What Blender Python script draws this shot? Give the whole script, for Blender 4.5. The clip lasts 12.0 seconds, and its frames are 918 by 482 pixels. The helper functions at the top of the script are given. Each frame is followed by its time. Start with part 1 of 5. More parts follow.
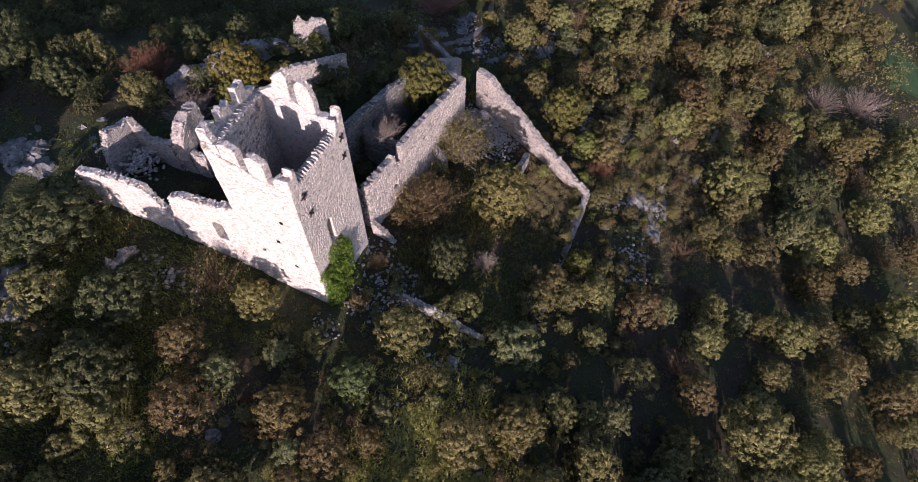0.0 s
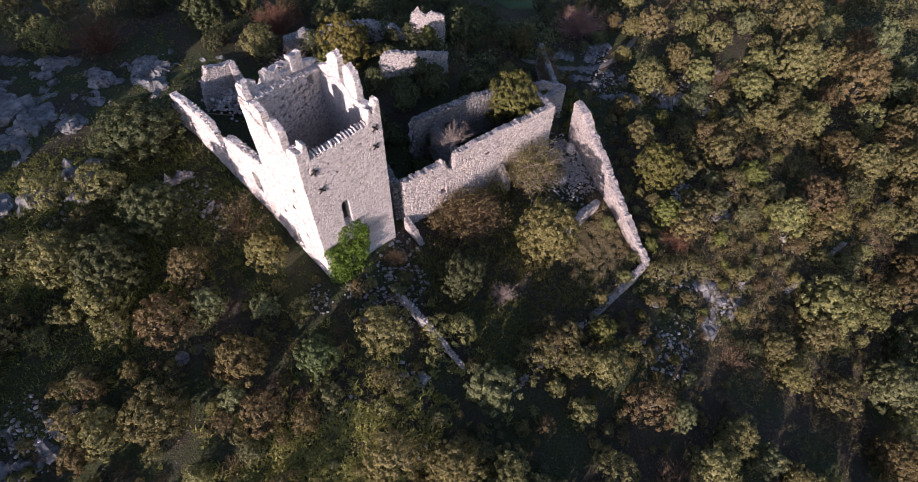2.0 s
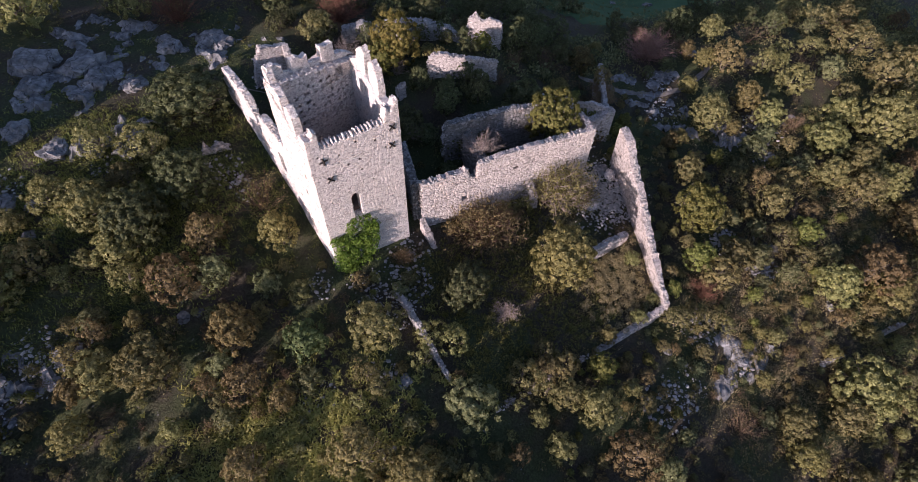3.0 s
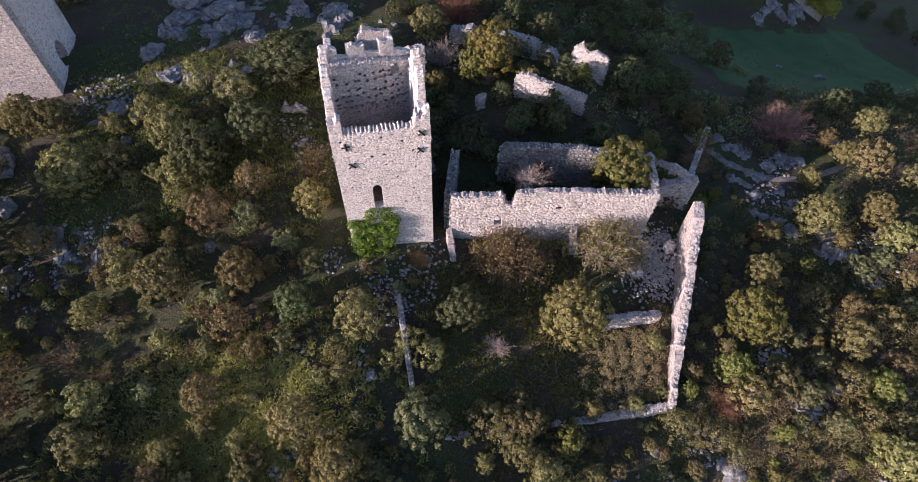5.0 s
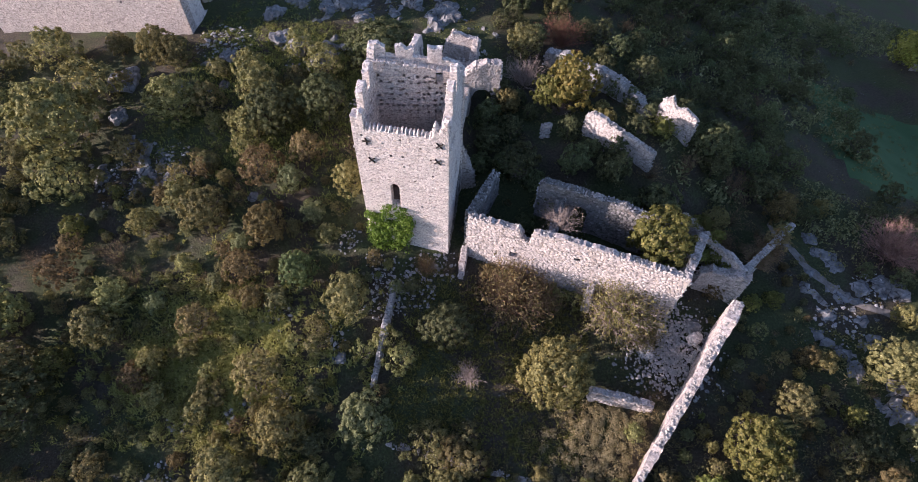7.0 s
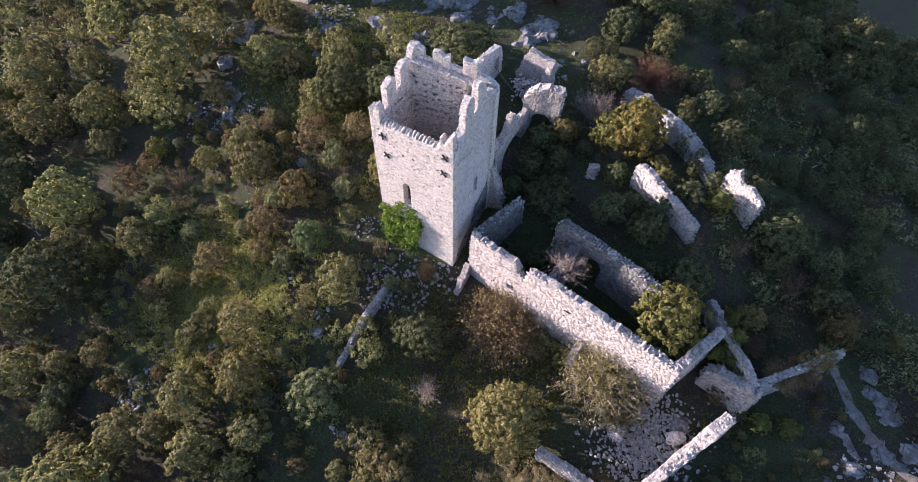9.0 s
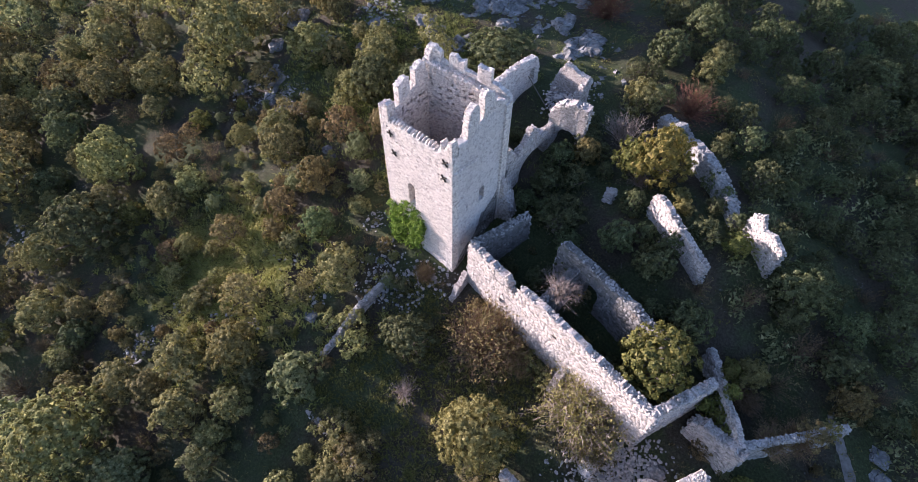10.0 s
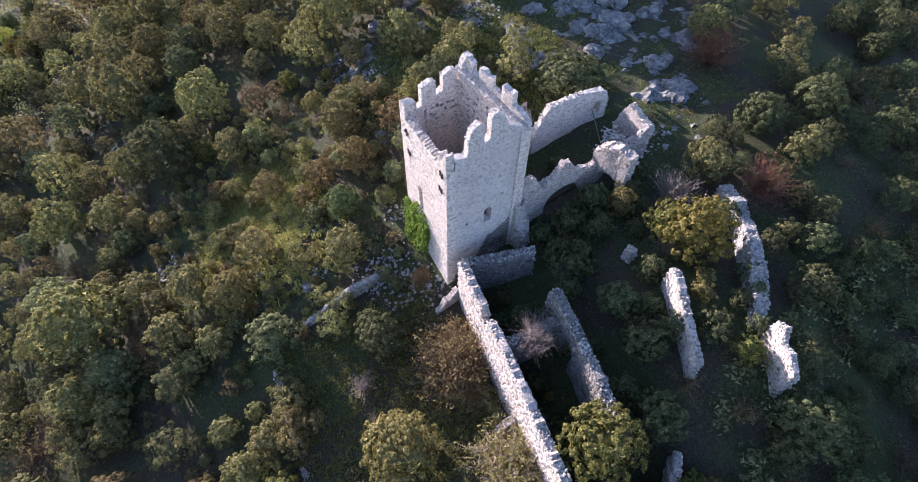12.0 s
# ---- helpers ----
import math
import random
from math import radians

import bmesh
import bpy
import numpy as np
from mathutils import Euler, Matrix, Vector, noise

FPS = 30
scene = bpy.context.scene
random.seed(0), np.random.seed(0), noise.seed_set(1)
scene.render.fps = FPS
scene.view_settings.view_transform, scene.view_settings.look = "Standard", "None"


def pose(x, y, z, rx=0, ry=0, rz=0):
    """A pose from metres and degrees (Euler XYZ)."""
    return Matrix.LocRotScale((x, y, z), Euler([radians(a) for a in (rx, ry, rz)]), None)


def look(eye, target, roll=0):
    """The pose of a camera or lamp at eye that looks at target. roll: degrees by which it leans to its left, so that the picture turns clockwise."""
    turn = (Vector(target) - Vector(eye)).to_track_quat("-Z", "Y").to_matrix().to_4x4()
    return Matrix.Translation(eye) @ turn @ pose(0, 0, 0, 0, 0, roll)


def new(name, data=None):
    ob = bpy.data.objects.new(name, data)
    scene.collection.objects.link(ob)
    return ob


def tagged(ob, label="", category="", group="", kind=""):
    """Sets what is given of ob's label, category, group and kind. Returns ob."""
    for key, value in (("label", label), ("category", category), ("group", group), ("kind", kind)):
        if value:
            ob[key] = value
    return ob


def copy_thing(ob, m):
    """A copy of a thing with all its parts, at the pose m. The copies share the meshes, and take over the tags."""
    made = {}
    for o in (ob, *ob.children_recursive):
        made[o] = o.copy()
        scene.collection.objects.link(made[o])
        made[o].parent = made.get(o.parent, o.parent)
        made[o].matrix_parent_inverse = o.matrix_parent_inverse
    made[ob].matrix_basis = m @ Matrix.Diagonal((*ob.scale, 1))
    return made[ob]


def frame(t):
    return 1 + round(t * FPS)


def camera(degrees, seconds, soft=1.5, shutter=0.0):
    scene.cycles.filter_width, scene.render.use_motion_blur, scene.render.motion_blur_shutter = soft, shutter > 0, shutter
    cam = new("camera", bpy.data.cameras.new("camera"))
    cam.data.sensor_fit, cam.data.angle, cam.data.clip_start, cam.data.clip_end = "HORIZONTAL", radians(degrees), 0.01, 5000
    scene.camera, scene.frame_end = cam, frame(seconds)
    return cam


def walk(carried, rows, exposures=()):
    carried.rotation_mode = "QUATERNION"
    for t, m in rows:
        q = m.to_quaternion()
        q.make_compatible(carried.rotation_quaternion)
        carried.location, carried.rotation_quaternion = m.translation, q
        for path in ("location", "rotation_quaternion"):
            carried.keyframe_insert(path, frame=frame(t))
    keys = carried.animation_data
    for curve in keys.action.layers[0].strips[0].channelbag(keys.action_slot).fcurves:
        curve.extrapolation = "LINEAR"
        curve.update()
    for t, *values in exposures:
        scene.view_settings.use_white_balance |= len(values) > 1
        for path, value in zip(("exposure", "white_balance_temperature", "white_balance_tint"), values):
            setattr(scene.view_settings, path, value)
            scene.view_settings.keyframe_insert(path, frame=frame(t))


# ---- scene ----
# ---------------------------------------------------------------- camera
cam = camera(81.5, 12.0, soft=0.5)
ROWS = [
    (0.0, (-0.345, -0.454, 43.047), (22.581, 7.194, 11.174), 0.96),
    (0.5, (1.006, -2.652, 42.999), (23.160, 7.224, 11.192), 1.17),
    (1.0, (2.625, -4.720, 42.926), (23.742, 7.347, 11.170), 1.32),
    (1.5, (4.473, -6.638, 42.863), (24.303, 7.524, 11.142), 1.45),
    (2.0, (6.519, -8.385, 42.835), (24.833, 7.730, 11.135), 1.58),
    (2.5, (8.736, -9.940, 42.855), (25.330, 7.951, 11.161), 1.71),
    (3.0, (11.098, -11.280, 42.927), (25.801, 8.184, 11.226), 1.85),
    (3.5, (13.582, -12.388, 43.048), (26.252, 8.429, 11.329), 1.97),
    (4.0, (16.167, -13.248, 43.210), (26.689, 8.694, 11.464), 2.08),
    (4.5, (18.831, -13.849, 43.403), (27.119, 8.984, 11.623), 2.17),
    (5.0, (21.552, -14.182, 43.612), (27.547, 9.307, 11.795), 2.21),
    (5.5, (24.307, -14.245, 43.825), (27.973, 9.668, 11.970), 2.21),
    (6.0, (27.073, -14.037, 44.027), (28.399, 10.070, 12.136), 2.17),
    (6.5, (29.825, -13.566, 44.209), (28.821, 10.514, 12.285), 2.08),
    (7.0, (32.536, -12.840, 44.359), (29.235, 10.999, 12.409), 1.95),
    (7.5, (35.180, -11.873, 44.472), (29.635, 11.521, 12.503), 1.80),
    (8.0, (37.730, -10.680, 44.543), (30.012, 12.077, 12.565), 1.63),
    (8.5, (40.157, -9.279, 44.574), (30.356, 12.661, 12.596), 1.46),
    (9.0, (42.435, -7.687, 44.566), (30.655, 13.270, 12.597), 1.32),
    (9.5, (44.536, -5.924, 44.528), (30.897, 13.899, 12.575), 1.20),
    (10.0, (46.437, -4.004, 44.469), (31.070, 14.545, 12.535), 1.12),
    (10.5, (48.116, -1.938, 44.401), (31.163, 15.205, 12.484), 1.09),
    (11.0, (49.557, 0.268, 44.338), (31.168, 15.880, 12.430), 1.10),
    (11.5, (50.748, 2.616, 44.295), (31.086, 16.572, 12.379), 1.12),
    (12.0, (51.686, 5.120, 44.287), (30.924, 17.286, 12.335), 1.11),
]
walk(cam, [(t, look(eye, target, roll)) for t, eye, target, roll in ROWS],
     [(0.0, 0.40, 5960, 31), (3.0, 0.66, 5960, 31.5), (6.0, 1.06, 5950, 30), (9.0, 1.42, 5860, 28), (12.0, 1.66, 5730, 26)])

# ---------------------------------------------------------------- light
SUN_HEADING, SUN_HEIGHT = 15.0, 12.0      # degrees: way of the light from +x to +y, height over the horizon
world = bpy.data.worlds.new("world")
scene.world = world
world.use_nodes = True
wn = world.node_tree
sky = wn.nodes.new("ShaderNodeTexSky")
sky.sky_type = "NISHITA"
sky.sun_disc = False
sky.sun_elevation = radians(SUN_HEIGHT)
sky.sun_rotation = radians(270 - SUN_HEADING)
sky.air_density, sky.dust_density, sky.ozone_density = 1.0, 0.8, 1.6
wn.nodes["Background"].inputs["Strength"].default_value = 0.125
wn.links.new(sky.outputs[0], wn.nodes["Background"].inputs["Color"])
sun_way = Vector((math.cos(radians(SUN_HEIGHT)) * math.cos(radians(SUN_HEADING)),
                  math.cos(radians(SUN_HEIGHT)) * math.sin(radians(SUN_HEADING)), -math.sin(radians(SUN_HEIGHT))))
sun_data = bpy.data.lights.new("sun", "SUN")
sun_data.energy, sun_data.angle, sun_data.color = 5.0, radians(0.6), (1.0, 0.87, 0.73)
sun = new("sun", sun_data)
sun.rotation_euler = sun_way.to_track_quat("-Z", "Y").to_euler()


# ---------------------------------------------------------------- materials
def material(name, rough=0.9):
    m = bpy.data.materials.new(name)
    m.use_nodes = True
    nt = m.node_tree
    b = nt.nodes["Principled BSDF"]
    b.inputs["Roughness"].default_value = rough
    b.inputs["Specular IOR Level"].default_value = 0.2
    return m, nt, b


def node(nt, kind, **values):
    n = nt.nodes.new(kind)
    for key, value in values.items():
        n.inputs[key.replace("_", " ")].default_value = value
    return n


def ramp(nt, fac, stops):
    r = nt.nodes.new("ShaderNodeValToRGB")
    while len(r.color_ramp.elements) < len(stops):
        r.color_ramp.elements.new(0.5)
    for e, (p, c) in zip(r.color_ramp.elements, stops):
        e.position, e.color = p, (*c, 1)
    nt.links.new(fac, r.inputs[0])
    return r.outputs[0]


def blend(nt, fac, a, b, kind="MIX"):
    m = nt.nodes.new("ShaderNodeMix")
    m.data_type, m.blend_type = "RGBA", kind
    if isinstance(fac, (int, float)):
        m.inputs[0].default_value = fac
    else:
        nt.links.new(fac, m.inputs[0])
    for socket, value in ((m.inputs[6], a), (m.inputs[7], b)):
        if isinstance(value, tuple):
            socket.default_value = (*value, 1)
        else:
            nt.links.new(value, socket)
    return m.outputs[2]


def coords(nt, scale=(1, 1, 1)):
    tc = nt.nodes.new("ShaderNodeTexCoord")
    mp = nt.nodes.new("ShaderNodeMapping")
    mp.inputs["Scale"].default_value = scale
    nt.links.new(tc.outputs["Object"], mp.inputs[0])
    return mp.outputs[0]


def noise_of(nt, vec, scale, detail=4, rough=0.6):
    n = node(nt, "ShaderNodeTexNoise", Scale=scale, Detail=detail, Roughness=rough)
    nt.links.new(vec, n.inputs["Vector"])
    return n.outputs["Fac"]


def bump(nt, b, height, strength, distance):
    bu = node(nt, "ShaderNodeBump", Strength=strength, Distance=distance)
    nt.links.new(height, bu.inputs["Height"])
    nt.links.new(bu.outputs[0], b.inputs["Normal"])
    return bu


def masonry(name, stone, dark, mortar, size, depth, stain=0.5):
    """Rubble masonry: squat irregular stones in pale mortar, weathered in large blotches."""
    m, nt, b = material(name, 0.92)
    vec = coords(nt, (1, 1, 1.5))
    warp = node(nt, "ShaderNodeTexNoise", Scale=3.5, Detail=4)
    nt.links.new(vec, warp.inputs["Vector"])
    off = nt.nodes.new("ShaderNodeVectorMath")
    off.operation = "MULTIPLY_ADD"
    off.inputs[1].default_value = (0.34, 0.34, 0.34)
    nt.links.new(warp.outputs["Color"], off.inputs[0])
    nt.links.new(vec, off.inputs[2])
    cells = node(nt, "ShaderNodeTexVoronoi", Scale=1 / size)
    nt.links.new(off.outputs[0], cells.inputs["Vector"])
    edge = node(nt, "ShaderNodeTexVoronoi", Scale=1 / size)
    edge.feature = "DISTANCE_TO_EDGE"
    nt.links.new(off.outputs[0], edge.inputs["Vector"])
    sep = nt.nodes.new("ShaderNodeSeparateColor")
    nt.links.new(cells.outputs["Color"], sep.inputs[0])
    tone = ramp(nt, sep.outputs[0], [(0.0, tuple(0.6 * c for c in dark)), (0.12, dark), (0.4, stone), (0.8, stone), (1.0, tuple(min(0.85, 1.2 * c) for c in stone))])
    joint = ramp(nt, edge.outputs["Distance"], [(0.0, (1, 1, 1)), (0.14, (0, 0, 0))])
    face = blend(nt, joint, tone, mortar)
    hole = node(nt, "ShaderNodeTexVoronoi", Scale=0.62 / size)
    nt.links.new(off.outputs[0], hole.inputs["Vector"])
    face = blend(nt, ramp(nt, hole.outputs["Distance"], [(0.0, (1, 1, 1)), (0.24, (1, 1, 1)), (0.36, (0, 0, 0))]), face, tuple(0.32 * c for c in dark))
    grime = ramp(nt, noise_of(nt, vec, 0.55, 6, 0.65), [(0.38, (0, 0, 0)), (0.72, (1, 1, 1))])
    gm = nt.nodes.new("ShaderNodeMath")
    gm.operation = "MULTIPLY"
    gm.inputs[1].default_value = stain
    nt.links.new(grime, gm.inputs[0])
    face = blend(nt, gm.outputs[0], face, tuple(0.55 * c for c in stone))
    fine = noise_of(nt, vec, 14, 4)
    face = blend(nt, 0.35, face, ramp(nt, fine, [(0.3, tuple(0.6 * c for c in stone)), (0.7, tuple(min(0.85, 1.15 * c) for c in stone))]))
    nt.links.new(face, b.inputs["Base Color"])
    rise = nt.nodes.new("ShaderNodeMath")
    rise.operation = "MULTIPLY_ADD"
    rise.inputs[1].default_value = 0.35
    nt.links.new(fine, rise.inputs[0])
    nt.links.new(ramp(nt, edge.outputs["Distance"], [(0.0, (0, 0, 0)), (0.22, (1, 1, 1))]), rise.inputs[2])
    bump(nt, b, rise.outputs[0], 0.7, depth)
    return m


STONE = masonry("limestone_rubble", (0.79, 0.70, 0.645), (0.28, 0.243, 0.22), (0.34, 0.298, 0.27), 0.24, 0.018, 0.42)
WALL_STONE = masonry("weathered_wall_rubble", (0.54, 0.478, 0.443), (0.19, 0.165, 0.15), (0.24, 0.21, 0.19), 0.26, 0.05, 0.5)
CAP_STONE = masonry("lichened_top_stones", (0.50, 0.465, 0.43), (0.24, 0.22, 0.20), (0.30, 0.28, 0.26), 0.3, 0.05, 0.6)
GREY_STONE = masonry("grey_weathered_rubble", (0.42, 0.40, 0.385), (0.20, 0.19, 0.18), (0.20, 0.19, 0.18), 0.24, 0.10, 0.5)
# darker copy of the grey rubble, used for the yard walls
YARD_STONE = masonry("dark_yard_rubble", (0.23, 0.22, 0.21), (0.09, 0.088, 0.08), (0.10, 0.098, 0.09), 0.24, 0.10, 0.5)
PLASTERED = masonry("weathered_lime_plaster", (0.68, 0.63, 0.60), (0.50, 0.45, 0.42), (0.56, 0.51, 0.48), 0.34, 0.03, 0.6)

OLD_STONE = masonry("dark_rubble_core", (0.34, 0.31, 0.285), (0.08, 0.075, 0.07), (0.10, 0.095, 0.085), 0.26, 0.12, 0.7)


def stone_material(name, dark, mid, light):
    """Single rough stones: each of its own tone, mottled and pitted."""
    m, nt, b = material(name, 0.93)
    geo = nt.nodes.new("ShaderNodeNewGeometry")
    vec = coords(nt)
    tone = ramp(nt, geo.outputs["Random Per Island"], [(0.0, dark), (0.14, tuple((p + q) / 2 for p, q in zip(dark, mid))), (0.35, mid), (0.75, mid), (1.0, light)])
    tone = blend(nt, ramp(nt, noise_of(nt, vec, 9, 5, 0.7), [(0.35, (0.75, 0.75, 0.75)), (0.6, (0, 0, 0))]), tone, tuple(0.5 * c for c in mid))
    tone = blend(nt, ramp(nt, noise_of(nt, vec, 0.5, 5, 0.6), [(0.45, (0, 0, 0)), (0.75, (0.5, 0.5, 0.5))]), tone, tuple(0.55 * c for c in mid))
    nt.links.new(tone, b.inputs["Base Color"])
    bump(nt, b, noise_of(nt, vec, 18, 4, 0.7), 0.6, 0.03)
    return m


PALE_FACE = stone_material("pale_limestone_stones", (0.34, 0.295, 0.262), (0.72, 0.645, 0.59), (0.86, 0.79, 0.73))
WALL_FACE = stone_material("weathered_limestone_stones", (0.26, 0.228, 0.205), (0.58, 0.52, 0.475), (0.74, 0.67, 0.615))
GREY_FACE = stone_material("grey_limestone_stones", (0.19, 0.18, 0.17), (0.43, 0.41, 0.39), (0.58, 0.55, 0.52))
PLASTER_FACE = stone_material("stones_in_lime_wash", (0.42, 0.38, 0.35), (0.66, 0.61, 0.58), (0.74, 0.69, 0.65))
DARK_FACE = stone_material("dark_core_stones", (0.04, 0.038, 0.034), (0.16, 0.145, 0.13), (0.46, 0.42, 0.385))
YARD_FACE = stone_material("dark_yard_stones", (0.10, 0.098, 0.09), (0.25, 0.24, 0.228), (0.42, 0.40, 0.38))
FACE = {"dark_rubble_core": DARK_FACE, "dark_yard_rubble": YARD_FACE, "limestone_rubble": PALE_FACE, "weathered_wall_rubble": WALL_FACE, "lichened_top_stones": WALL_FACE, "grey_weathered_rubble": GREY_FACE, "weathered_lime_plaster": PLASTER_FACE}


def rock_material():
    m, nt, b = material("limestone_rock", 0.9)
    vec = coords(nt)
    warp = node(nt, "ShaderNodeTexNoise", Scale=1.2, Detail=5)
    nt.links.new(vec, warp.inputs["Vector"])
    off = nt.nodes.new("ShaderNodeVectorMath")
    off.operation = "MULTIPLY_ADD"
    off.inputs[1].default_value = (0.9, 0.9, 0.9)
    nt.links.new(warp.outputs["Color"], off.inputs[0])
    nt.links.new(vec, off.inputs[2])
    crack = node(nt, "ShaderNodeTexVoronoi", Scale=0.55)
    crack.feature = "DISTANCE_TO_EDGE"
    nt.links.new(off.outputs[0], crack.inputs["Vector"])
    gap = ramp(nt, crack.outputs["Distance"], [(0.0, (1, 1, 1)), (0.018, (0, 0, 0))])
    big = noise_of(nt, vec, 0.9, 8, 0.7)
    col = ramp(nt, big, [(0.3, (0.07, 0.069, 0.067)), (0.46, (0.155, 0.153, 0.15)), (0.6, (0.28, 0.274, 0.265)), (0.78, (0.46, 0.445, 0.425))])
    col = blend(nt, gap, col, (0.03, 0.03, 0.025))
    nt.links.new(col, b.inputs["Base Color"])
    rise = nt.nodes.new("ShaderNodeMath")
    rise.operation = "SUBTRACT"
    nt.links.new(noise_of(nt, vec, 4, 8, 0.7), rise.inputs[0])
    nt.links.new(gap, rise.inputs[1])
    bump(nt, b, rise.outputs[0], 0.8, 0.12)
    return m


ROCK = rock_material()


def ground_material():
    m, nt, b = material("hillside_soil", 1.0)
    vec = coords(nt)
    n1, n2, n3 = noise_of(nt, vec, 0.16, 6, 0.6), noise_of(nt, vec, 0.9, 5, 0.65), noise_of(nt, vec, 5.0, 5, 0.7)
    grass = ramp(nt, n3, [(0.3, (0.024, 0.031, 0.014)), (0.55, (0.06, 0.072, 0.03)), (0.8, (0.13, 0.13, 0.06))])
    soil = ramp(nt, n3, [(0.3, (0.028, 0.024, 0.017)), (0.55, (0.072, 0.06, 0.042)), (0.8, (0.12, 0.10, 0.072))])
    base = blend(nt, ramp(nt, n1, [(0.44, (0, 0, 0)), (0.58, (1, 1, 1))]), grass, soil)
    stones = node(nt, "ShaderNodeTexVoronoi", Scale=3.2)
    nt.links.new(vec, stones.inputs["Vector"])
    peb = ramp(nt, stones.outputs["Distance"], [(0.0, (1, 1, 1)), (0.22, (1, 1, 1)), (0.3, (0, 0, 0))])
    where = ramp(nt, n2, [(0.58, (0, 0, 0)), (0.68, (1, 1, 1))])
    both = nt.nodes.new("ShaderNodeMath")
    both.operation = "MULTIPLY"
    nt.links.new(peb, both.inputs[0])
    nt.links.new(where, both.inputs[1])
    base = blend(nt, both.outputs[0], base, (0.2, 0.195, 0.185))
    nt.links.new(base, b.inputs["Base Color"])
    bump(nt, b, n3, 0.8, 0.25)
    return m


GROUND = ground_material()
TURF, _nt, _b = material("short_meadow_turf", 1.0)
_vec = coords(_nt)
_big = ramp(_nt, noise_of(_nt, _vec, 0.2, 5), [(0.35, (0.045, 0.10, 0.042)), (0.65, (0.07, 0.135, 0.058))])
_nt.links.new(blend(_nt, 0.35, _big, ramp(_nt, noise_of(_nt, _vec, 6, 5), [(0.3, (0.02, 0.04, 0.015)), (0.7, (0.07, 0.11, 0.045))])), _b.inputs["Base Color"])


def leaf_material(name, dark, mid, light, clear=0.44):
    """Foliage: colour varies by leaf and by plant, part of the light passes through."""
    m = bpy.data.materials.new(name)
    m.use_nodes = True
    nt = m.node_tree
    nt.nodes.remove(nt.nodes["Principled BSDF"])
    geo, info = nt.nodes.new("ShaderNodeNewGeometry"), nt.nodes.new("ShaderNodeObjectInfo")
    col = ramp(nt, geo.outputs["Random Per Island"], [(0.0, dark), (0.35, mid), (0.8, mid), (1.0, light)])
    hs = nt.nodes.new("ShaderNodeHueSaturation")
    for socket, lo, hi in (("Hue", 0.478, 0.518), ("Value", 0.86, 1.34)):
        r = nt.nodes.new("ShaderNodeMapRange")
        r.inputs["To Min"].default_value, r.inputs["To Max"].default_value = lo, hi
        nt.links.new(info.outputs["Random"], r.inputs["Value"])
        nt.links.new(r.outputs[0], hs.inputs[socket])
    nt.links.new(col, hs.inputs["Color"])
    d = node(nt, "ShaderNodeBsdfDiffuse")
    tr = node(nt, "ShaderNodeBsdfTranslucent")
    gl = node(nt, "ShaderNodeBsdfGlossy", Roughness=0.55)
    gl.inputs["Color"].default_value = (0.5, 0.5, 0.5, 1)
    mix, mix2 = node(nt, "ShaderNodeMixShader", Fac=clear), node(nt, "ShaderNodeMixShader", Fac=0.015)
    for s in (d, tr):
        nt.links.new(hs.outputs[0], s.inputs["Color"])
    nt.links.new(d.outputs[0], mix.inputs[1])
    nt.links.new(tr.outputs[0], mix.inputs[2])
    nt.links.new(mix.outputs[0], mix2.inputs[1])
    nt.links.new(gl.outputs[0], mix2.inputs[2])
    nt.links.new(mix2.outputs[0], nt.nodes["Material Output"].inputs["Surface"])
    return m


LEAF = {
    "olive": leaf_material("olive_green_leaves", (0.071, 0.073, 0.027), (0.204, 0.193, 0.077), (0.392, 0.357, 0.158)),
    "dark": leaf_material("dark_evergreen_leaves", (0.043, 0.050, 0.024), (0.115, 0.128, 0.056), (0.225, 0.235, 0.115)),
    "yellow": leaf_material("yellowing_leaves", (0.078, 0.067, 0.027), (0.186, 0.158, 0.062), (0.318, 0.268, 0.114)),
    "russet": leaf_material("russet_autumn_leaves", (0.082, 0.066, 0.031), (0.196, 0.156, 0.070), (0.340, 0.262, 0.122)),
    "orange": leaf_material("orange_autumn_leaves", (0.10, 0.09, 0.022), (0.21, 0.185, 0.05), (0.36, 0.27, 0.085)),
    # sunlight on the lane hedge is put into this brighter leaf colour
    "hedge": leaf_material("sun_brightened_hedge_leaves", (0.16, 0.165, 0.035), (0.33, 0.33, 0.07), (0.5, 0.48, 0.14)),
    "fresh": leaf_material("fresh_bay_green_leaves", (0.055, 0.085, 0.032), (0.13, 0.175, 0.07), (0.23, 0.285, 0.13)),
    "sage": leaf_material("grey_green_leaves", (0.075, 0.087, 0.039), (0.180, 0.188, 0.086), (0.322, 0.319, 0.161)),
    # grass made brighter so that the open slope reads as sunlit
    "meadow": leaf_material("sun_brightened_grass", (0.14, 0.145, 0.04), (0.33, 0.335, 0.10), (0.55, 0.52, 0.19)),
    "bright": leaf_material("fresh_green_leaves", (0.066, 0.075, 0.022), (0.176, 0.184, 0.051), (0.337, 0.321, 0.104)),
    "ivy": leaf_material("bright_ivy_leaves", (0.059, 0.111, 0.021), (0.132, 0.236, 0.034), (0.236, 0.359, 0.077)),
    "straw": leaf_material("dry_grass", (0.17, 0.15, 0.075), (0.34, 0.295, 0.15), (0.53, 0.46, 0.26)),
}


